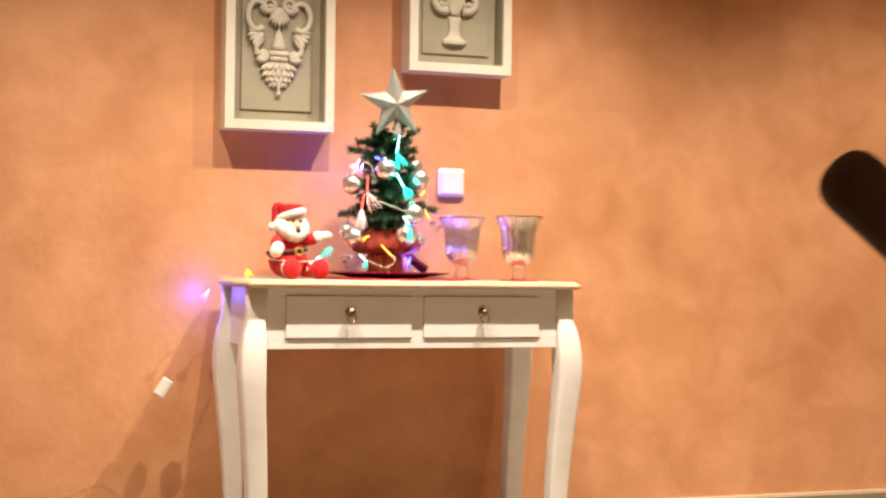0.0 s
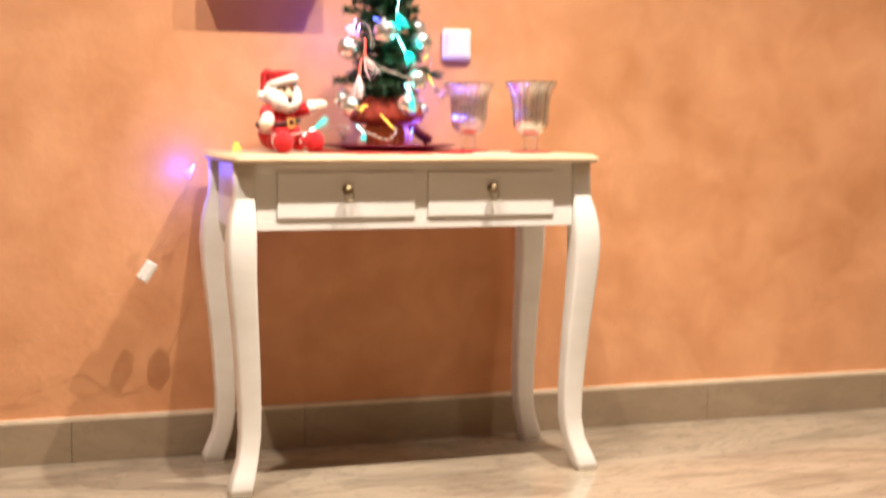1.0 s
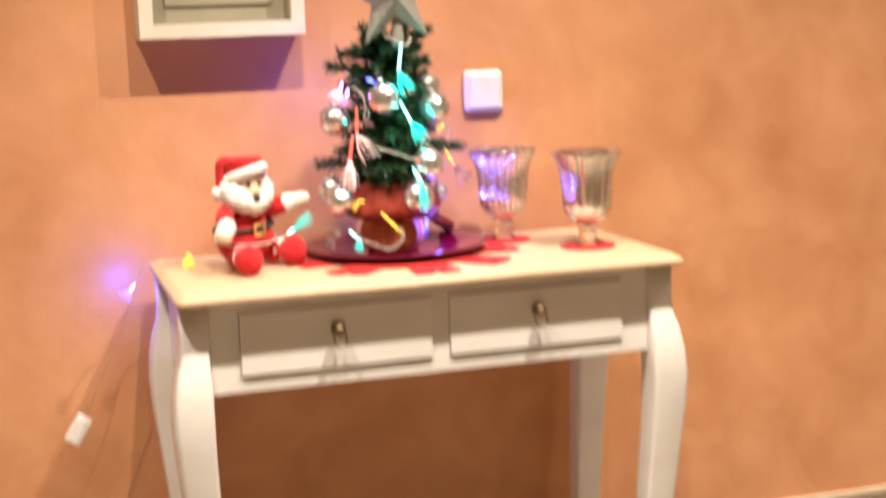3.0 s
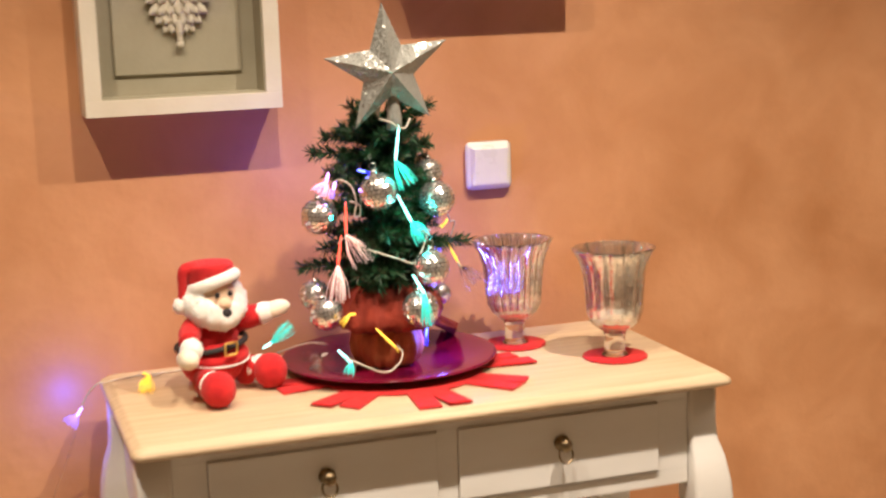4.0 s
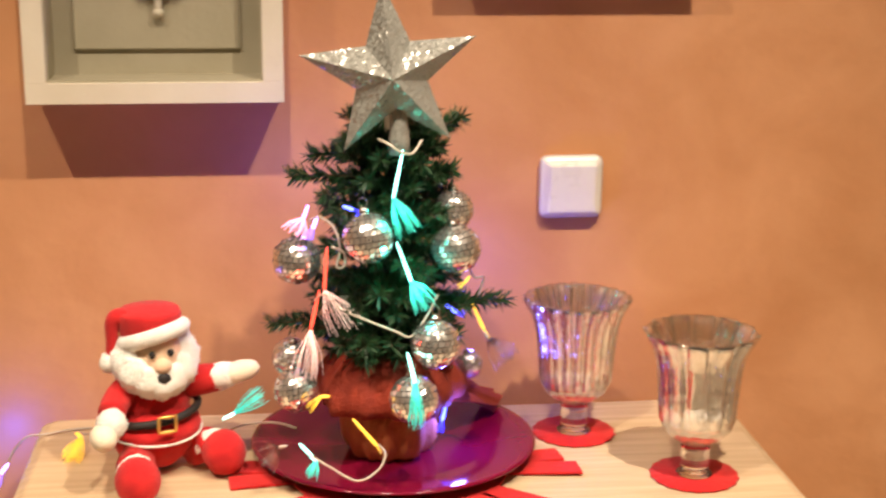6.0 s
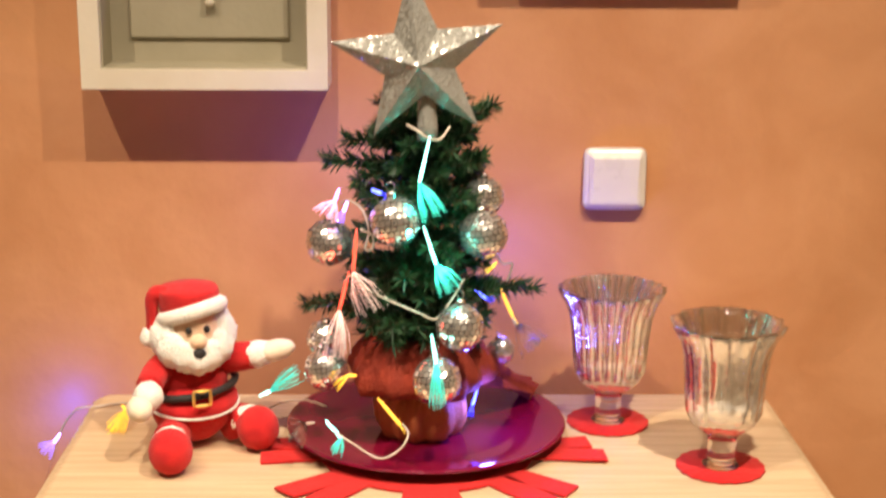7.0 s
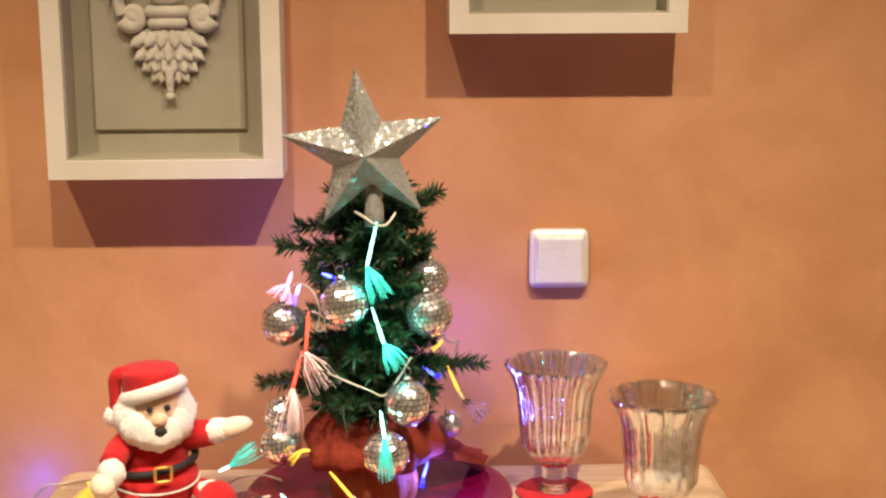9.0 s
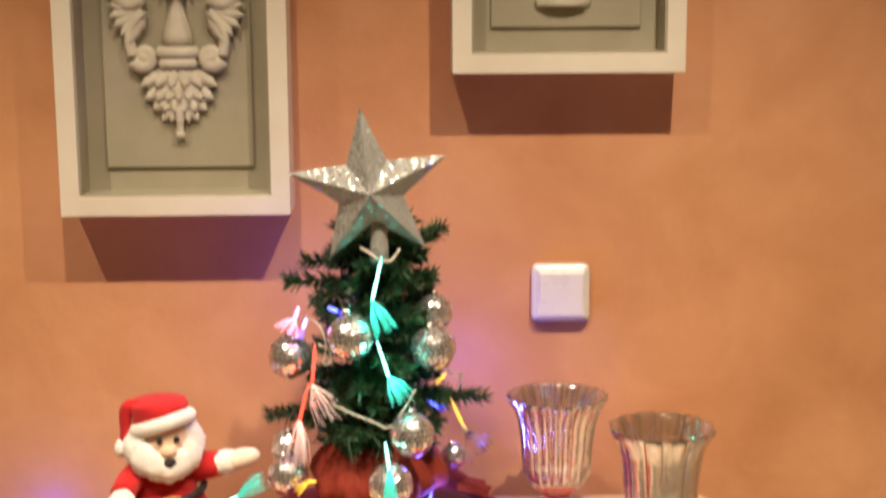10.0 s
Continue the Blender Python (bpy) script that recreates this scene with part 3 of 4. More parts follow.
def needle(p, way, length, wide):
    side = way.orthogonal().normalized() * wide
    side.rotate(Matrix.Rotation(rng.uniform(0, 6.28), 3, way))
    n = len(verts)
    q = p + way * length * 0.55
    verts.extend([tuple(p - side * 0.6), tuple(p + side * 0.6), tuple(q + side), tuple(p + way * length), tuple(q - side)])
    faces.append((n, n + 1, n + 2, n + 3, n + 4))


def sprig(points):
    path = curve(points, 10)
    part("branch", smooth(tube(path, [0.0022 - 0.0014 * i / (len(path) - 1) for i in range(len(path))], 5)), BARK, tree)
    for i in range(1, len(path)):
        a, b = path[i - 1], path[i]
        along = (b - a).normalized()
        for k in range(max(5, int((b - a).length * 3000))):
            out = along.orthogonal().normalized()
            out.rotate(Matrix.Rotation(rng.uniform(0, 6.283), 3, along))
            way = (out * rng.uniform(0.7, 1.0) + along * rng.uniform(0.3, 0.95) + Vector((0, 0, rng.uniform(-0.1, 0.15)))).normalized()
            needle(a.lerp(b, rng.random()), way, rng.uniform(0.012, 0.022), rng.uniform(0.0008, 0.0014))


levels = ((1.172, 0.046, 9, 0.018), (1.148, 0.062, 12, 0.004), (1.122, 0.072, 12, 0.004), (1.095, 0.078, 12, 0.004), (1.068, 0.076, 12, 0.0), (1.04, 0.080, 13, 0.0), (1.012, 0.086, 13, -0.004),
          (0.985, 0.092, 13, -0.008), (0.96, 0.090, 13, -0.010), (0.938, 0.078, 12, -0.010))
for n, (z, reach, count, rise) in enumerate(levels):
    for k in range(count):
        a = 2 * math.pi * (k + 0.37 * n) / count + rng.uniform(-0.18, 0.18)
        r = reach * rng.uniform(0.8, 1.12)
        dz = rise + rng.uniform(-0.014, 0.018)
        sprig([(AXX, AXY, z - 0.01), (AXX + 0.5 * r * math.cos(a), AXY + 0.5 * r * math.sin(a), z + 0.3 * dz), (AXX + r * math.cos(a), AXY + r * math.sin(a), z + dz)])
for tip in ((0.048, -0.215, 1.196), (0.041, -0.208, 1.19), (0.025, -0.225, 1.164), (-0.127, -0.225, 1.156), (-0.148, -0.235, 1.134), (0.035, -0.235, 1.139), (-0.175, -0.235, 0.962), (0.1, -0.225, 0.98), (-0.059, -0.21, 1.204), (0.003, -0.20, 1.209), (-0.084, -0.26, 1.182)):
    low = 1.15 if tip[2] > 1.17 else tip[2] - 0.012
    mid = ((AXX + tip[0]) / 2, (AXY + tip[1]) / 2, (low + tip[2]) / 2 + 0.004)
    sprig([(AXX, AXY, low), mid, tip])
me = bpy.data.meshes.new("crown")
me.from_pydata([(x - AXX, y - AXY, z - TOP - 0.0104) for x, y, z in verts], [], faces)
me.materials.append(NEEDLE)
crown = new("crown", me)
crown.parent = tree
tagged(crown, "dense dark green artificial needles", kind="stuff")

# ---- star ----
SC = Vector((-0.041, -0.297, 1.257))
star = thing("star_topper", tuple(SC), "silver glitter five-pointed star on top of the tree", "star")


def faceted_star():
    bm = bmesh.new()
    turn = Matrix.Rotation(radians(-6), 3, "Y") @ Matrix.Rotation(radians(8), 3, "X")
    pts = []
    for i in range(10):
        a = math.pi / 2 + i * math.pi / 5
        r = 0.100 if i % 2 == 0 else 0.041
        pts.append(Vector((r * math.cos(a), 0, r * math.sin(a))))
    rim = [bm.verts.new(SC + turn @ p) for p in pts]
    for y in (-0.026, 0.020):
        mid = bm.verts.new(SC + turn @ Vector((0, y, 0)))
        for i in range(10):
            bm.faces.new((rim[i], rim[(i + 1) % 10], mid))
    return bm


part("star_body", faceted_star(), GLITTER, star)
part("socket", smooth(lathe([(0.0005, 0.0), (0.0125, 0.0), (0.0115, 0.02), (0.009, 0.045), (0.005, 0.062), (0.0005, 0.064)], (-0.031, -0.286, 1.167), 18)), GLITTER, star, "silver glitter cone that holds the star")
part("rivet", smooth(blob(bmesh.new(), (-0.039, -0.3185, 1.2525), (0.0022, 0.002, 0.0022), u=10, v=6)), BLACK, star)
part("stem", smooth(tube([(-0.031, -0.286, 1.174), (-0.035, -0.25, 1.154), (-0.038, -0.225, 1.124)], 0.003, 8)), SILVER, star)


# ---- mirror balls ----
def mirror_ball(where, r):
    ob = thing("mirror_ball", (0, 0, 0), "small silver mirror-tiled ball hanging on the tree", "ornament", "mirror balls on the tree")
    part("core", smooth(lathe([(0.0005, -r * 0.985)] + [(r * 0.985 * math.cos(b), r * 0.985 * math.sin(b)) for b in [radians(-80 + 16 * i) for i in range(11)]] + [(0.0005, r * 0.985)], steps=24)), GROUT, ob)
    bm = bmesh.new()
    rnd = random.Random(3)
    rows = 13
    for j in range(rows):
        b0, b1 = -math.pi / 2 + math.pi * (j + 0.06) / rows, -math.pi / 2 + math.pi * (j + 0.94) / rows
        count = max(4, round(26 * math.cos((b0 + b1) / 2)))
        for i in range(count):
            a0, a1 = 2 * math.pi * (i + 0.06) / count, 2 * math.pi * (i + 0.94) / count
            q = []
            wob = 1 + rnd.uniform(-0.006, 0.012)
            for a, b in ((a0, b0), (a1, b0), (a1, b1), (a0, b1)):
                s = r * wob * (1.006 + rnd.uniform(-0.02, 0.02))
                q.append(bm.verts.new((s * math.cos(b) * math.cos(a), s * math.cos(b) * math.sin(a), s * math.sin(b))))
            bm.faces.new(q)
    part("mirror_tiles", bm, MIRROR, ob)
    part("cap", smooth(lathe([(0.0005, r * 0.96), (0.006, r * 0.97), (0.0065, r + 0.003), (0.003, r + 0.006), (0.0005, r + 0.0065)], steps=14)), SILVER, ob)
    loop = [(0.005 * math.sin(a), 0, r + 0.0105 - 0.005 * math.cos(a)) for a in [2 * math.pi * i / 12 for i in range(13)]]
    part("hanging_loop", smooth(tube(loop, 0.0006, 5)), SILVER, ob)
    ob.location = where
    return ob


spots = ((-0.144, -0.25, 1.04, 1.0), (-0.067, -0.31, 1.079, 1.03), (0.034, -0.28, 1.057, 1.0), (0.036, -0.235, 1.092, 0.85), (0.006, -0.325, 0.96, 1.0),
         (-0.02, -0.348, 0.904, 1.0), (-0.148, -0.285, 0.897, 0.92), (0.061, -0.2, 0.892, 0.62), (-0.151, -0.225, 0.916, 0.85))
first = mirror_ball(spots[0][:3], 0.0275)
for i, (x, y, z, s) in enumerate(spots[1:]):
    b = copy_thing(first, pose(x, y, z, 4 * i - 10, 3 * i - 8, 47 * i))
    b.scale = (s, s, s)


# ---- fibre-tassel string lights ----
lights = thing("string_lights", (-0.10, -0.30, 0.80), "colourful fibre-tassel light string wound over the tree and table", "string lights")


def tassel(colour, a, b, tip, spread=0.011, count=26, seed=0):
    """A small clear tube with a lit core, from a to b, and a fan of fibres from b towards tip."""
    a, b, tip = Vector(a), Vector(b), Vector(tip)
    lit, fibre = LED[colour]
    if count > 20:
        spread, count = spread * 1.35, int(count * (0.75 if colour == "red" else 1.2))
    rnd = random.Random(seed)
    way = (b - a)
    core = part("tassel_light", smooth(tube([a.lerp(b, t) for t in (0, 0.15, 0.5, 0.85, 1)], [0.0008, 0.0015, 0.0019, 0.0021, 0.0015], 10)), lit, lights, colour + " glowing tassel light")
    bm = bmesh.new()
    aim = tip - b
    u = aim.orthogonal().normalized()
    w = aim.normalized().cross(u)
    for i in range(count):
        ang, rr = rnd.uniform(0, 6.283), math.sqrt(rnd.random())
        off = (u * math.cos(ang) + w * math.sin(ang)) * rr
        end = b + aim * rnd.uniform(0.8, 1.08) + off * spread
        mid = b.lerp(end, 0.5) + off * spread * 0.25
        tube([b + off * 0.0016, mid, end], [0.0004, 0.0004, 0.00045], 4, bm)
    part("tuft", bm, fibre, core, "thin plastic fibres")


tassel("cyan", (-0.028, -0.30, 1.174), (-0.04, -0.315, 1.124), (-0.023, -0.322, 1.087), 0.012, 34, 1)
tassel("cyan", (-0.035, -0.30, 1.071), (-0.021, -0.322, 1.032), (-0.003, -0.328, 1.004), 0.013, 36, 2)
tassel("cyan", (-0.026, -0.335, 0.954), (-0.021, -0.372, 0.932), (-0.02, -0.3795, 0.886), 0.008, 30, 3)
tassel("cyan", (-0.146, -0.335, 0.852), (-0.128, -0.342, 0.833), (-0.135, -0.345, 0.816), 0.007, 24, 4)
tassel("cyan", (-0.234, -0.215, 0.838), (-0.220, -0.213, 0.844), (-0.186, -0.210, 0.866), 0.010, 26, 5)
tassel("red", (-0.12, -0.285, 1.014), (-0.131, -0.30, 0.972), (-0.137, -0.305, 0.919), 0.016, 40, 6)
tassel("red", (-0.111, -0.285, 1.064), (-0.115, -0.295, 1.016), (-0.089, -0.30, 0.972), 0.018, 32, 7)
tassel("yellow", (0.049, -0.285, 1.026), (0.044, -0.285, 1.019), (0.037, -0.285, 1.013), 0.004, 12, 8)
tassel("yellow", (0.056, -0.255, 0.985), (0.07, -0.262, 0.954), (0.076, -0.265, 0.942), 0.003, 10, 9)
tassel("dim", (0.07, -0.262, 0.953), (0.074, -0.265, 0.945), (0.097, -0.27, 0.919), 0.019, 26, 10)
tassel("yellow", (-0.087, -0.335, 0.879), (-0.06, -0.345, 0.849), (-0.054, -0.346, 0.842), 0.003, 8, 11)
tassel("yellow", (-0.111, -0.315, 0.899), (-0.121, -0.318, 0.9), (-0.135, -0.32, 0.886), 0.006, 16, 12)
tassel("blue", (0.026, -0.245, 0.982), (0.04, -0.25, 0.972), (0.049, -0.25, 0.97), 0.006, 14, 13)
tassel("blue", (-0.094, -0.295, 1.112), (-0.082, -0.298, 1.108), (-0.069, -0.30, 1.102), 0.005, 12, 14)
tassel("violet", (-0.121, -0.272, 1.096), (-0.126, -0.274, 1.082), (-0.13, -0.276, 1.07), 0.006, 14, 15)
tassel("pink", (-0.131, -0.270, 1.108), (-0.136, -0.272, 1.094), (-0.149, -0.275, 1.077), 0.012, 26, 16)
tassel("yellow", (-0.412, -0.165, 0.808), (-0.404, -0.175, 0.805), (-0.414, -0.208, 0.790), 0.010, 30, 17)
tassel("violet", (-0.503, -0.118, 0.752), (-0.511, -0.122, 0.741), (-0.524, -0.124, 0.728), 0.010, 26, 18)
tassel("blue", (0.032, -0.215, 0.846), (0.026, -0.226, 0.830), (0.023, -0.234, 0.818), 0.004, 10, 19)
tassel("dim", (-0.159, -0.325, 0.846), (-0.169, -0.325, 0.844), (-0.187, -0.32, 0.83), 0.016, 26, 20)


def wire(points, radius=0.0013, material=WIRE, name="wire"):
    part(name, smooth(tube(curve(points, 8), radius, 6)), material, lights)


wire([(-0.054, -0.285, 1.184), (-0.042, -0.302, 1.18), (-0.03, -0.304, 1.172), (-0.017, -0.297, 1.17), (-0.006, -0.285, 1.182)], 0.0016)
wire([(-0.129, -0.275, 1.092), (-0.119, -0.288, 1.098), (-0.104, -0.294, 1.088), (-0.097, -0.294, 1.064), (-0.101, -0.296, 1.044), (-0.093, -0.296, 1.044), (-0.093, -0.296, 1.059), (-0.107, -0.294, 1.066)], 0.0014)
wire([(-0.115, -0.300, 1.014), (-0.101, -0.306, 1.0), (-0.071, -0.318, 0.988), (-0.039, -0.325, 0.976), (-0.021, -0.326, 0.97), (-0.004, -0.318, 0.989), (0.011, -0.30, 1.009)], 0.0013)
wire([(-0.126, -0.285, 1.002), (-0.117, -0.296, 1.012), (-0.107, -0.298, 1.008), (-0.098, -0.298, 0.992)], 0.0013)
wire([(-0.139, -0.338, 0.842), (-0.114, -0.352, 0.83), (-0.084, -0.368, 0.819), (-0.061, -0.362, 0.828), (-0.052, -0.352, 0.842), (-0.059, -0.346, 0.852)], 0.0014)
wire([(0.039, -0.275, 1.056), (0.049, -0.282, 1.034), (0.057, -0.27, 1.02), (0.069, -0.258, 1.016), (0.063, -0.255, 0.994)], 0.0013)
wire([(-0.149, -0.28, 0.849), (-0.174, -0.26, 0.849), (-0.209, -0.20, 0.824), (-0.24, -0.13, 0.79), (-0.3, -0.10, 0.789), (-0.373, -0.098, 0.7875), (-0.42, -0.10, 0.7875), (-0.455, -0.115, 0.788), (-0.478, -0.118, 0.786), (-0.495, -0.116, 0.768), (-0.503, -0.118, 0.753)], 0.0013)
wire([(-0.373, -0.098, 0.7885), (-0.395, -0.12, 0.7885), (-0.412, -0.165, 0.806)], 0.0013)
wire([(-0.503, -0.118, 0.753), (-0.515, -0.12, 0.715), (-0.538, -0.12, 0.655), (-0.570, -0.124, 0.59), (-0.600, -0.125, 0.53), (-0.612, -0.125, 0.512)], 0.0010, CLEAR)
wire([(-0.640, -0.125, 0.468), (-0.672, -0.125, 0.446), (-0.722, -0.12, 0.430), (-0.78, -0.08, 0.39), (-0.835, -0.08, 0.372), (-0.9, -0.08, 0.355), (-0.935, -0.08, 0.342), (-0.92, -0.08, 0.325), (-0.88, -0.08, 0.33), (-0.95, -0.07, 0.3), (-1.08, -0.06, 0.285), (-1.22, -0.05, 0.2), (-1.34, -0.04, 0.06), (-1.45, -0.03, 0.004)], 0.0010, CLEAR)
box = block((-0.015, -0.012, -0.026), (0.015, 0.012, 0.026), 0.004, 2)
for v in box.verts:
    v.co = Matrix.Rotation(radians(33), 3, "Y") @ v.co + Vector((-0.622, -0.125, 0.492))
part("control_box", box, PLASTIC, lights, "small white plastic controller on the hanging wire")


# ---- glass goblets on red coasters ----
def goblet(where, ribs, depth, label):
    ob = thing("glass_goblet", (0, 0, 0), label, "glass", "glass goblets")

    inner = []

    def fluted(a, r, h):
        if h < 0.042 or r < 0.01:
            return r
        if (r, h) in inner:
            return r * 0.93 * (1 - 0.35 * depth * math.cos(ribs * a) * min(1, h / 0.1))
        k = min(1, (h - 0.052) / 0.02)
        wave = abs(math.cos(ribs * a / 2)) if depth > 0.03 else math.cos(ribs * a)
        rim = 0.93 * (1 + (0.03 * math.cos(26 * a) if h > 0.160 else 0.022 * math.cos(2 * ribs * a + 60 * h) if h < 0.075 else 0))
        return r * (1 + depth * k * (wave - 0.5)) * rim

    outer = [(0.0005, 0.0385), (0.0165, 0.0385), (0.022, 0.0405), (0.031, 0.046), (0.040, 0.054), (0.0455, 0.066), (0.0475, 0.085),
             (0.0490, 0.110), (0.0520, 0.135), (0.0570, 0.152), (0.0630, 0.164), (0.0665, 0.171), (0.0668, 0.174)]
    inner += [(0.0648, 0.1735), (0.0600, 0.165), (0.0535, 0.153), (0.0480, 0.135), (0.0445, 0.110), (0.0430, 0.085), (0.0405, 0.068), (0.034, 0.0585), (0.020, 0.054), (0.0005, 0.053)]
    part("bowl", smooth(lathe(outer + inner, steps=max(96, ribs * 8), shape=fluted)), SILVERED, ob, "fluted, faintly silvered bowl")
    # the bottom's brightness is in its whitish material, not from real refraction
    base = [(0.0005, 0.0546), (0.018, 0.0556), (0.029, 0.0598), (0.0345, 0.0655), (0.030, 0.0675), (0.0005, 0.0668)]
    part("bowl_base", lathe(base, steps=ribs * 2, shape=lambda a, r, h: r * (0.93 + 0.03 * math.cos(ribs * a)) if r > 0.01 else r), WHITENED, ob, "thick glass bottom, whitened to stand for its bright refracted light")
    part("stem", smooth(lathe([(0.0005, 0.0035), (0.0160, 0.0035), (0.0168, 0.006), (0.0162, 0.018), (0.0165, 0.030), (0.0180, 0.038), (0.0005, 0.038)], steps=40)), GLASS, ob)
    part("foot", smooth(lathe([(0.0005, 0.0), (0.021, 0.0), (0.0215, 0.0008), (0.0205, 0.0016), (0.0170, 0.003), (0.0005, 0.003)], steps=48)), GLASS, ob)
    ob.location = where
    return ob


CZ = TOP + 0.0042
goblet((0.200, -0.167, CZ), 22, 0.12, "clear fluted glass goblet with many narrow ribs on a coaster")
g = goblet((0.313, -0.314, CZ), 12, 0.085, "clear glass goblet with broad panels and scalloped rim on a coaster")
g.rotation_euler.z = radians(-20)
for x, y in ((0.200, -0.167), (0.313, -0.314)):
    c = single("coaster", smooth(lathe([(0.0005, 0), (0.0505, 0), (0.0515, 0.0012), (0.0505, 0.0032), (0.0005, 0.0032)], (x, y, TOP + 0.0006), 72, lambda a, r, h: r * (1 + 0.018 * math.cos(18 * a)) if r > 0.01 else r)), FELT, (x, y, TOP + 0.0006))
    tagged(c, "round red felt coaster with a scalloped edge", "coaster", "red coasters")


# ---- plush doll ----
def doll():
    bm = bmesh.new()
    R, W, S, K, G = 0, 1, 2, 3, 4
    cx, cy, z = -0.313, -0.225, TOP
    f = Vector((0.34, -0.94, 0)).normalized()
    s = Vector((-f.y, f.x, 0))

    def at(side, ahead, up):
        return Vector((cx, cy, z)) + s * side + f * ahead + Vector((0, 0, up))

    yaw = math.degrees(math.atan2(f.y, f.x)) + 90
    blob(bm, at(0, 0.0, 0.048), (0.050, 0.046, 0.046), (0, 0, yaw), R, 0.05)
    blob(bm, at(0, -0.002, 0.084), (0.044, 0.036, 0.036), (0, 0, yaw), R, 0.05)
    blob(bm, at(0, 0.004, 0.058), (0.054, 0.050, 0.020), (10, 0, yaw), R, 0.04)
    hem = [at(0.0545 * math.sin(a), 0.051 * math.cos(a) + 0.002, 0.052 - 0.006 * math.cos(a)) for a in [2 * math.pi * i / 32 for i in range(33)]]
    tube(hem, 0.0016, 6, bm, W)
    belt = [at(0.052 * math.sin(a), 0.050 * math.cos(a) - 0.002, 0.073 + 0.006 * math.sin(a)) for a in [2 * math.pi * i / 32 for i in range(33)]]
    tube(belt, 0.0047, 8, bm, K)
    for dx, dz, lx, lz in ((-0.010, 0, 0.0022, 0.011), (0.010, 0, 0.0022, 0.011), (0, 0.009, 0.011, 0.0022), (0, -0.009, 0.011, 0.0022)):
        blob(bm, at(dx, 0.057, 0.073 + dz), (lx, 0.003, lz), (0, 0, yaw), G, u=10, v=6)
    def hat(side, ahead, up):
        return at(side * 0.76, ahead * 0.84, 0.147 + (up - 0.147) * 0.74)

    blob(bm, hat(0, 0.016, 0.142), (0.034, 0.033, 0.037), (0, 0, yaw), S, 0.02)
    # beard and side hair
    for a, up, r in ((-82, 0.136, 0.026), (-55, 0.122, 0.025), (-26, 0.112, 0.022), (0, 0.106, 0.021), (26, 0.112, 0.022), (55, 0.122, 0.025), (82, 0.138, 0.027), (-96, 0.152, 0.020), (96, 0.156, 0.021)):
        q = radians(a)
        blob(bm, hat(0.039 * math.sin(q), 0.014 + 0.031 * math.cos(q), up), (r * 0.86, r * 0.82, r * 0.95), (0, 0, yaw), W, 0.2, 110)
    blob(bm, hat(-0.014, 0.049, 0.124), (0.016, 0.010, 0.009), (0, 18, yaw), W, 0.12, 70)
    blob(bm, hat(0.014, 0.049, 0.124), (0.016, 0.010, 0.009), (0, -18, yaw), W, 0.12, 70)
    blob(bm, hat(0, 0.054, 0.137), (0.011, 0.010, 0.009), (0, 0, yaw), S, 0.02)
    blob(bm, hat(0, 0.0595, 0.118), (0.0085, 0.0055, 0.0075), (0, 0, yaw), K, u=10, v=8)
    for e in (-0.014, 0.014):
        blob(bm, hat(e, 0.0535, 0.1560), (0.0040, 0.0034, 0.0044), (0, 0, yaw), K, u=10, v=8)
    # hat with a rolled band, folded over to one side
    band = [hat(0.044 * math.sin(a), 0.013 + 0.041 * math.cos(a), 0.1745 + 0.010 * math.sin(a) + 0.013 * math.cos(a)) for a in [math.pi + 2 * math.pi * i / 28 for i in range(29)]]
    tube(band, [0.0098] * 29, 10, bm, W)
    loops = []
    for lift, wide, shift in ((0.163, 0.044, 0.0), (0.178, 0.046, -0.001), (0.192, 0.0465, -0.004), (0.203, 0.0470, -0.004), (0.2085, 0.0465, -0.005), (0.2115, 0.0440, -0.005), (0.2125, 0.012, -0.006)):
        loops.append([hat(wide * 1.02 * math.sin(a) + shift, 0.012 + wide * 0.92 * math.cos(a), lift + 0.004 + (0.008 * math.cos(a) if lift < 0.18 else 0) + 0.008 * math.sin(a) * (1 if lift < 0.18 else 0.1)) for a in [2 * math.pi * i / 24 for i in range(24)]])
    rings(bm, loops, True, True, R)
    tail = curve([hat(-0.040, 0.012, 0.2060), hat(-0.053, 0.010, 0.2080), hat(-0.0595, 0.008, 0.197), hat(-0.060, 0.006, 0.170), hat(-0.062, 0.004, 0.142)], 5)
    tube(tail, [0.0105 - 0.0045 * i / (len(tail) - 1) for i in range(len(tail))], 12, bm, R)
    blob(bm, hat(-0.064, 0.003, 0.134), (0.0125, 0.0125, 0.0125), (0, 0, 0), W, 0.15, 70)
    # arms: one lifted to the side, one resting on the lap
    a1 = curve([at(0.036, 0.0, 0.100), at(0.058, 0.016, 0.106), at(0.072, 0.026, 0.110)], 5)
    tube(a1, [0.019, 0.019, 0.019, 0.0185, 0.018, 0.018, 0.0175, 0.017, 0.017, 0.0165, 0.016], 12, bm, R)
    blob(bm, at(0.076, 0.028, 0.111), (0.021, 0.0155, 0.0165), (0, -8, yaw), W, 0.10, 70)
    blob(bm, at(0.095, 0.033, 0.115), (0.025, 0.0135, 0.0130), (0, -8, yaw), 5, 0.04)
    a2 = curve([at(-0.032, 0.004, 0.101), at(-0.047, 0.020, 0.097), at(-0.058, 0.038, 0.089)], 5)
    tube(a2, [0.0175, 0.0175, 0.0175, 0.017, 0.017, 0.0165, 0.0165, 0.016, 0.016, 0.016, 0.016], 12, bm, R)
    blob(bm, at(-0.061, 0.048, 0.080), (0.0175, 0.0175, 0.018), (0, 0, yaw), W, 0.10, 70)
    blob(bm, at(-0.074, 0.060, 0.070), (0.015, 0.020, 0.0145), (0, 25, yaw), 5, 0.04)
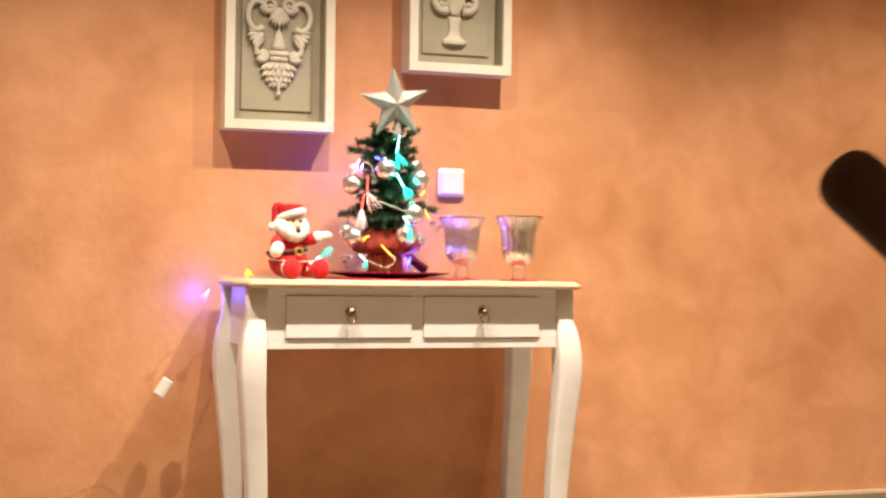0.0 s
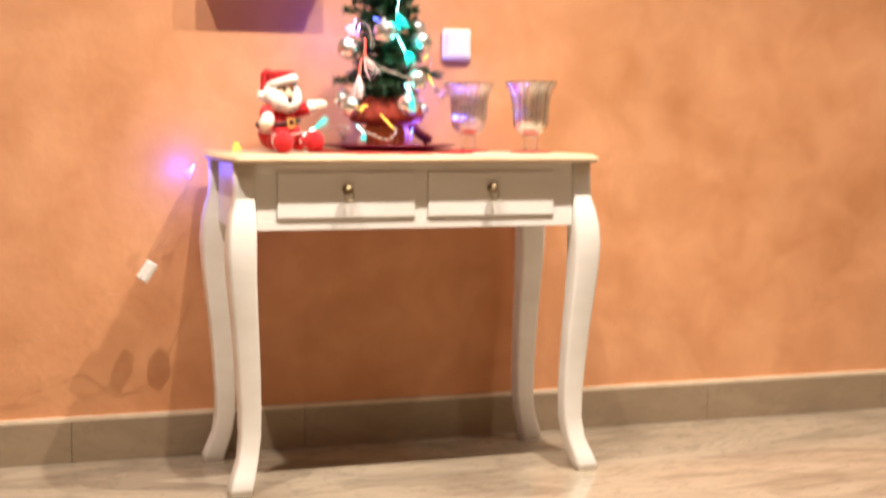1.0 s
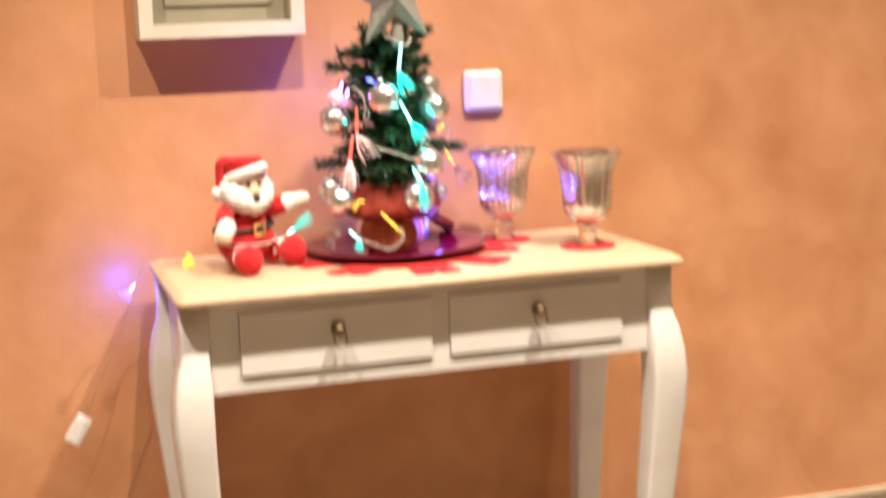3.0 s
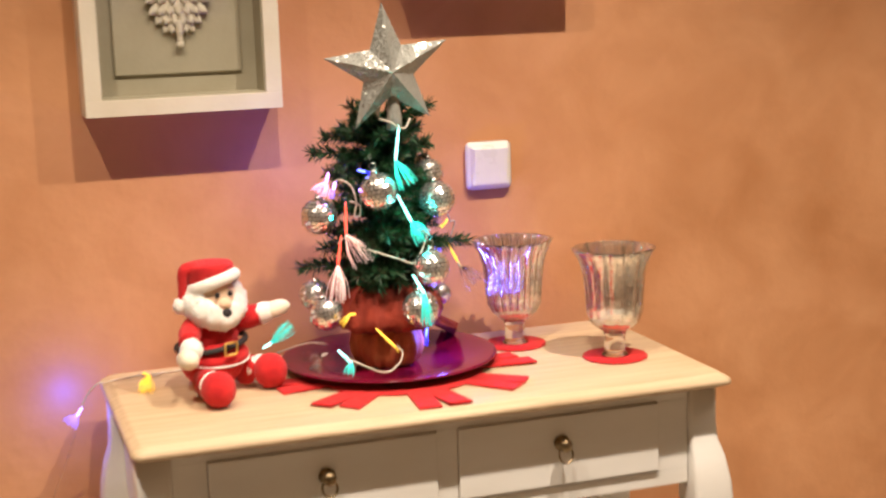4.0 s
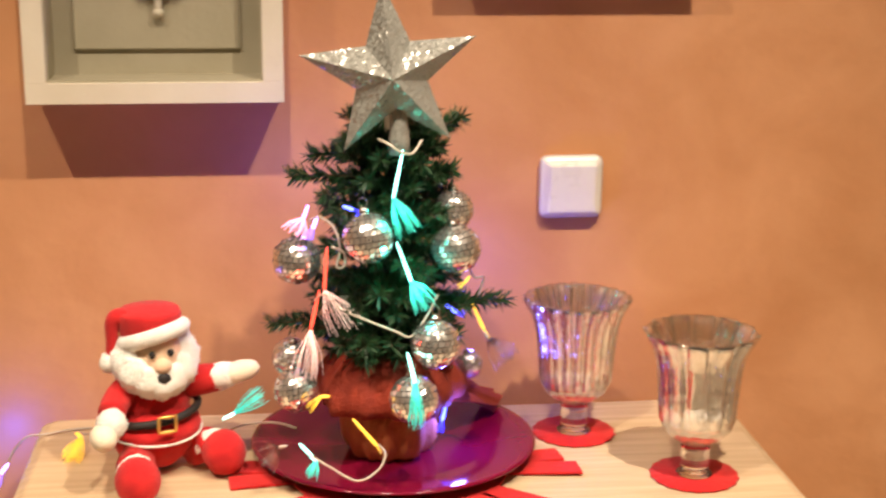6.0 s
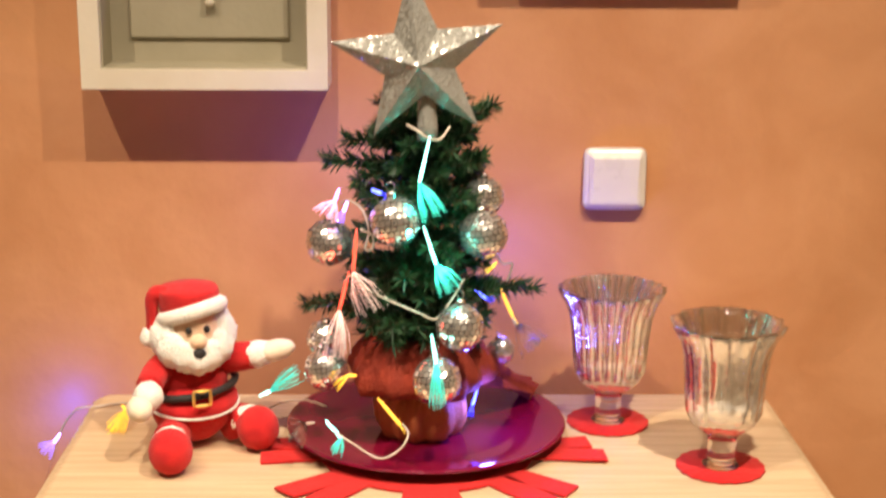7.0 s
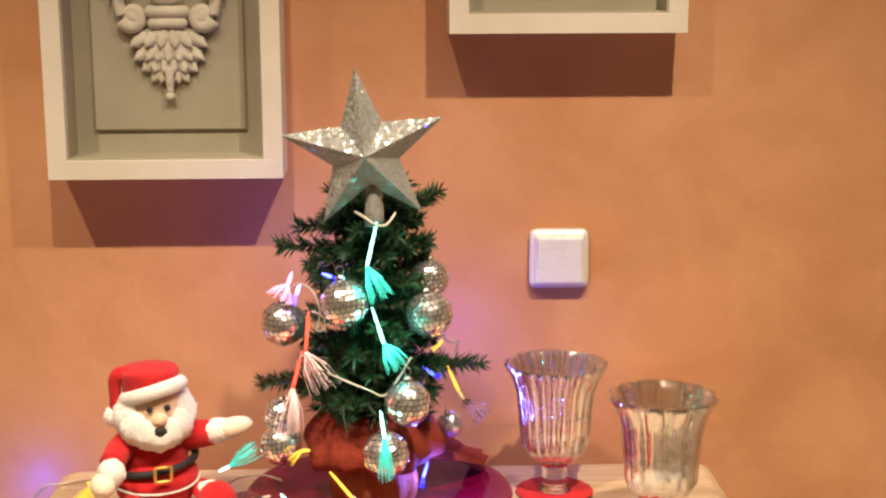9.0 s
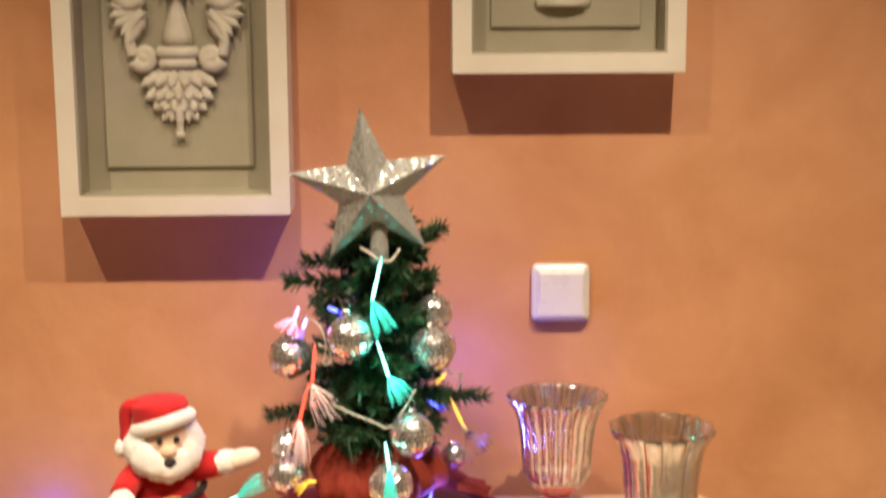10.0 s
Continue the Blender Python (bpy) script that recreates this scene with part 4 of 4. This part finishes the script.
    # legs and boots
    for x, ahead, out in ((-0.034, 0.062, -0.012), (0.046, 0.024, 0.020)):
        l = curve([at(x * 0.8, 0.026, 0.026), at(x + out * 0.3, ahead * 0.8, 0.026), at(x + out * 0.6, ahead, 0.027)], 4)
        tube(l, 0.021, 12, bm, R)
        blob(bm, at(x + out * 0.75, ahead + 0.010, 0.027), (0.0225, 0.012, 0.0225), (0, 0, yaw - 12 * out / 0.018), W, 0.08, 70)
        blob(bm, at(x + out, ahead + 0.032, 0.0275), (0.0255, 0.0265, 0.0270), (0, 0, yaw), R, 0.03)
    return bm


d = single("plush_doll", doll(), [PLUSH, FLEECE, SKIN, BLACK, GOLD, CREAM], (-0.313, -0.225, TOP))
tagged(d, "seated red and white plush doll with hat and fleecy beard", "doll")

# ---- padded arm of a dark chair near the camera's start ----
arm = thing("chair_arm", (-0.20, -3.13, 0), "dark brown leather-covered chair arm with a rounded end", "chair")
tip, way = Vector((-0.5, -3.012, 0.907)), Vector((0.735, -0.23, -0.66)).normalized()
pts, radii = [], []
for i in range(7):
    a = radians(90 * i / 6)
    pts.append(tip + way * 0.022 * (1 - math.cos(a)))
    radii.append(max(0.0015, 0.0275 * math.sin(a) ** 0.75))
for i in range(1, 9):
    pts.append(tip + way * (0.022 + 0.045 * i))
    radii.append(0.0275 + 0.0006 * i)
part("padded_roll", smooth(tube(pts, radii, 24)), BROWN, arm)
end = pts[-1]
part("post", smooth(tube([end + Vector((0, 0, 0.01)), (end.x, end.y, 0.3), (end.x, end.y, 0.02)], 0.02, 12)), BROWN, arm)
part("foot", smooth(lathe([(0.0005, 0), (0.09, 0), (0.092, 0.008), (0.03, 0.022), (0.0005, 0.024)], (end.x, end.y, 0), 28)), BROWN, arm)

# ---- skirting stones ----
stone_mesh = None
for i in range(9):
    x0 = -2.6 + 0.6 * i
    if x0 + 0.599 > 2.6:
        break
    if stone_mesh is None:
        bm = block((0, -0.012, 0), (0.599, 0, 0.106), 0.0006, 1)
        stone_mesh = bpy.data.meshes.new("skirting_stone")
        bm.to_mesh(stone_mesh)
        bm.free()
        stone_mesh.materials.append(SKIRT)
    piece = new("skirting_stone", stone_mesh)
    piece.parent = skirting
    piece.location = (x0, 0, 0)
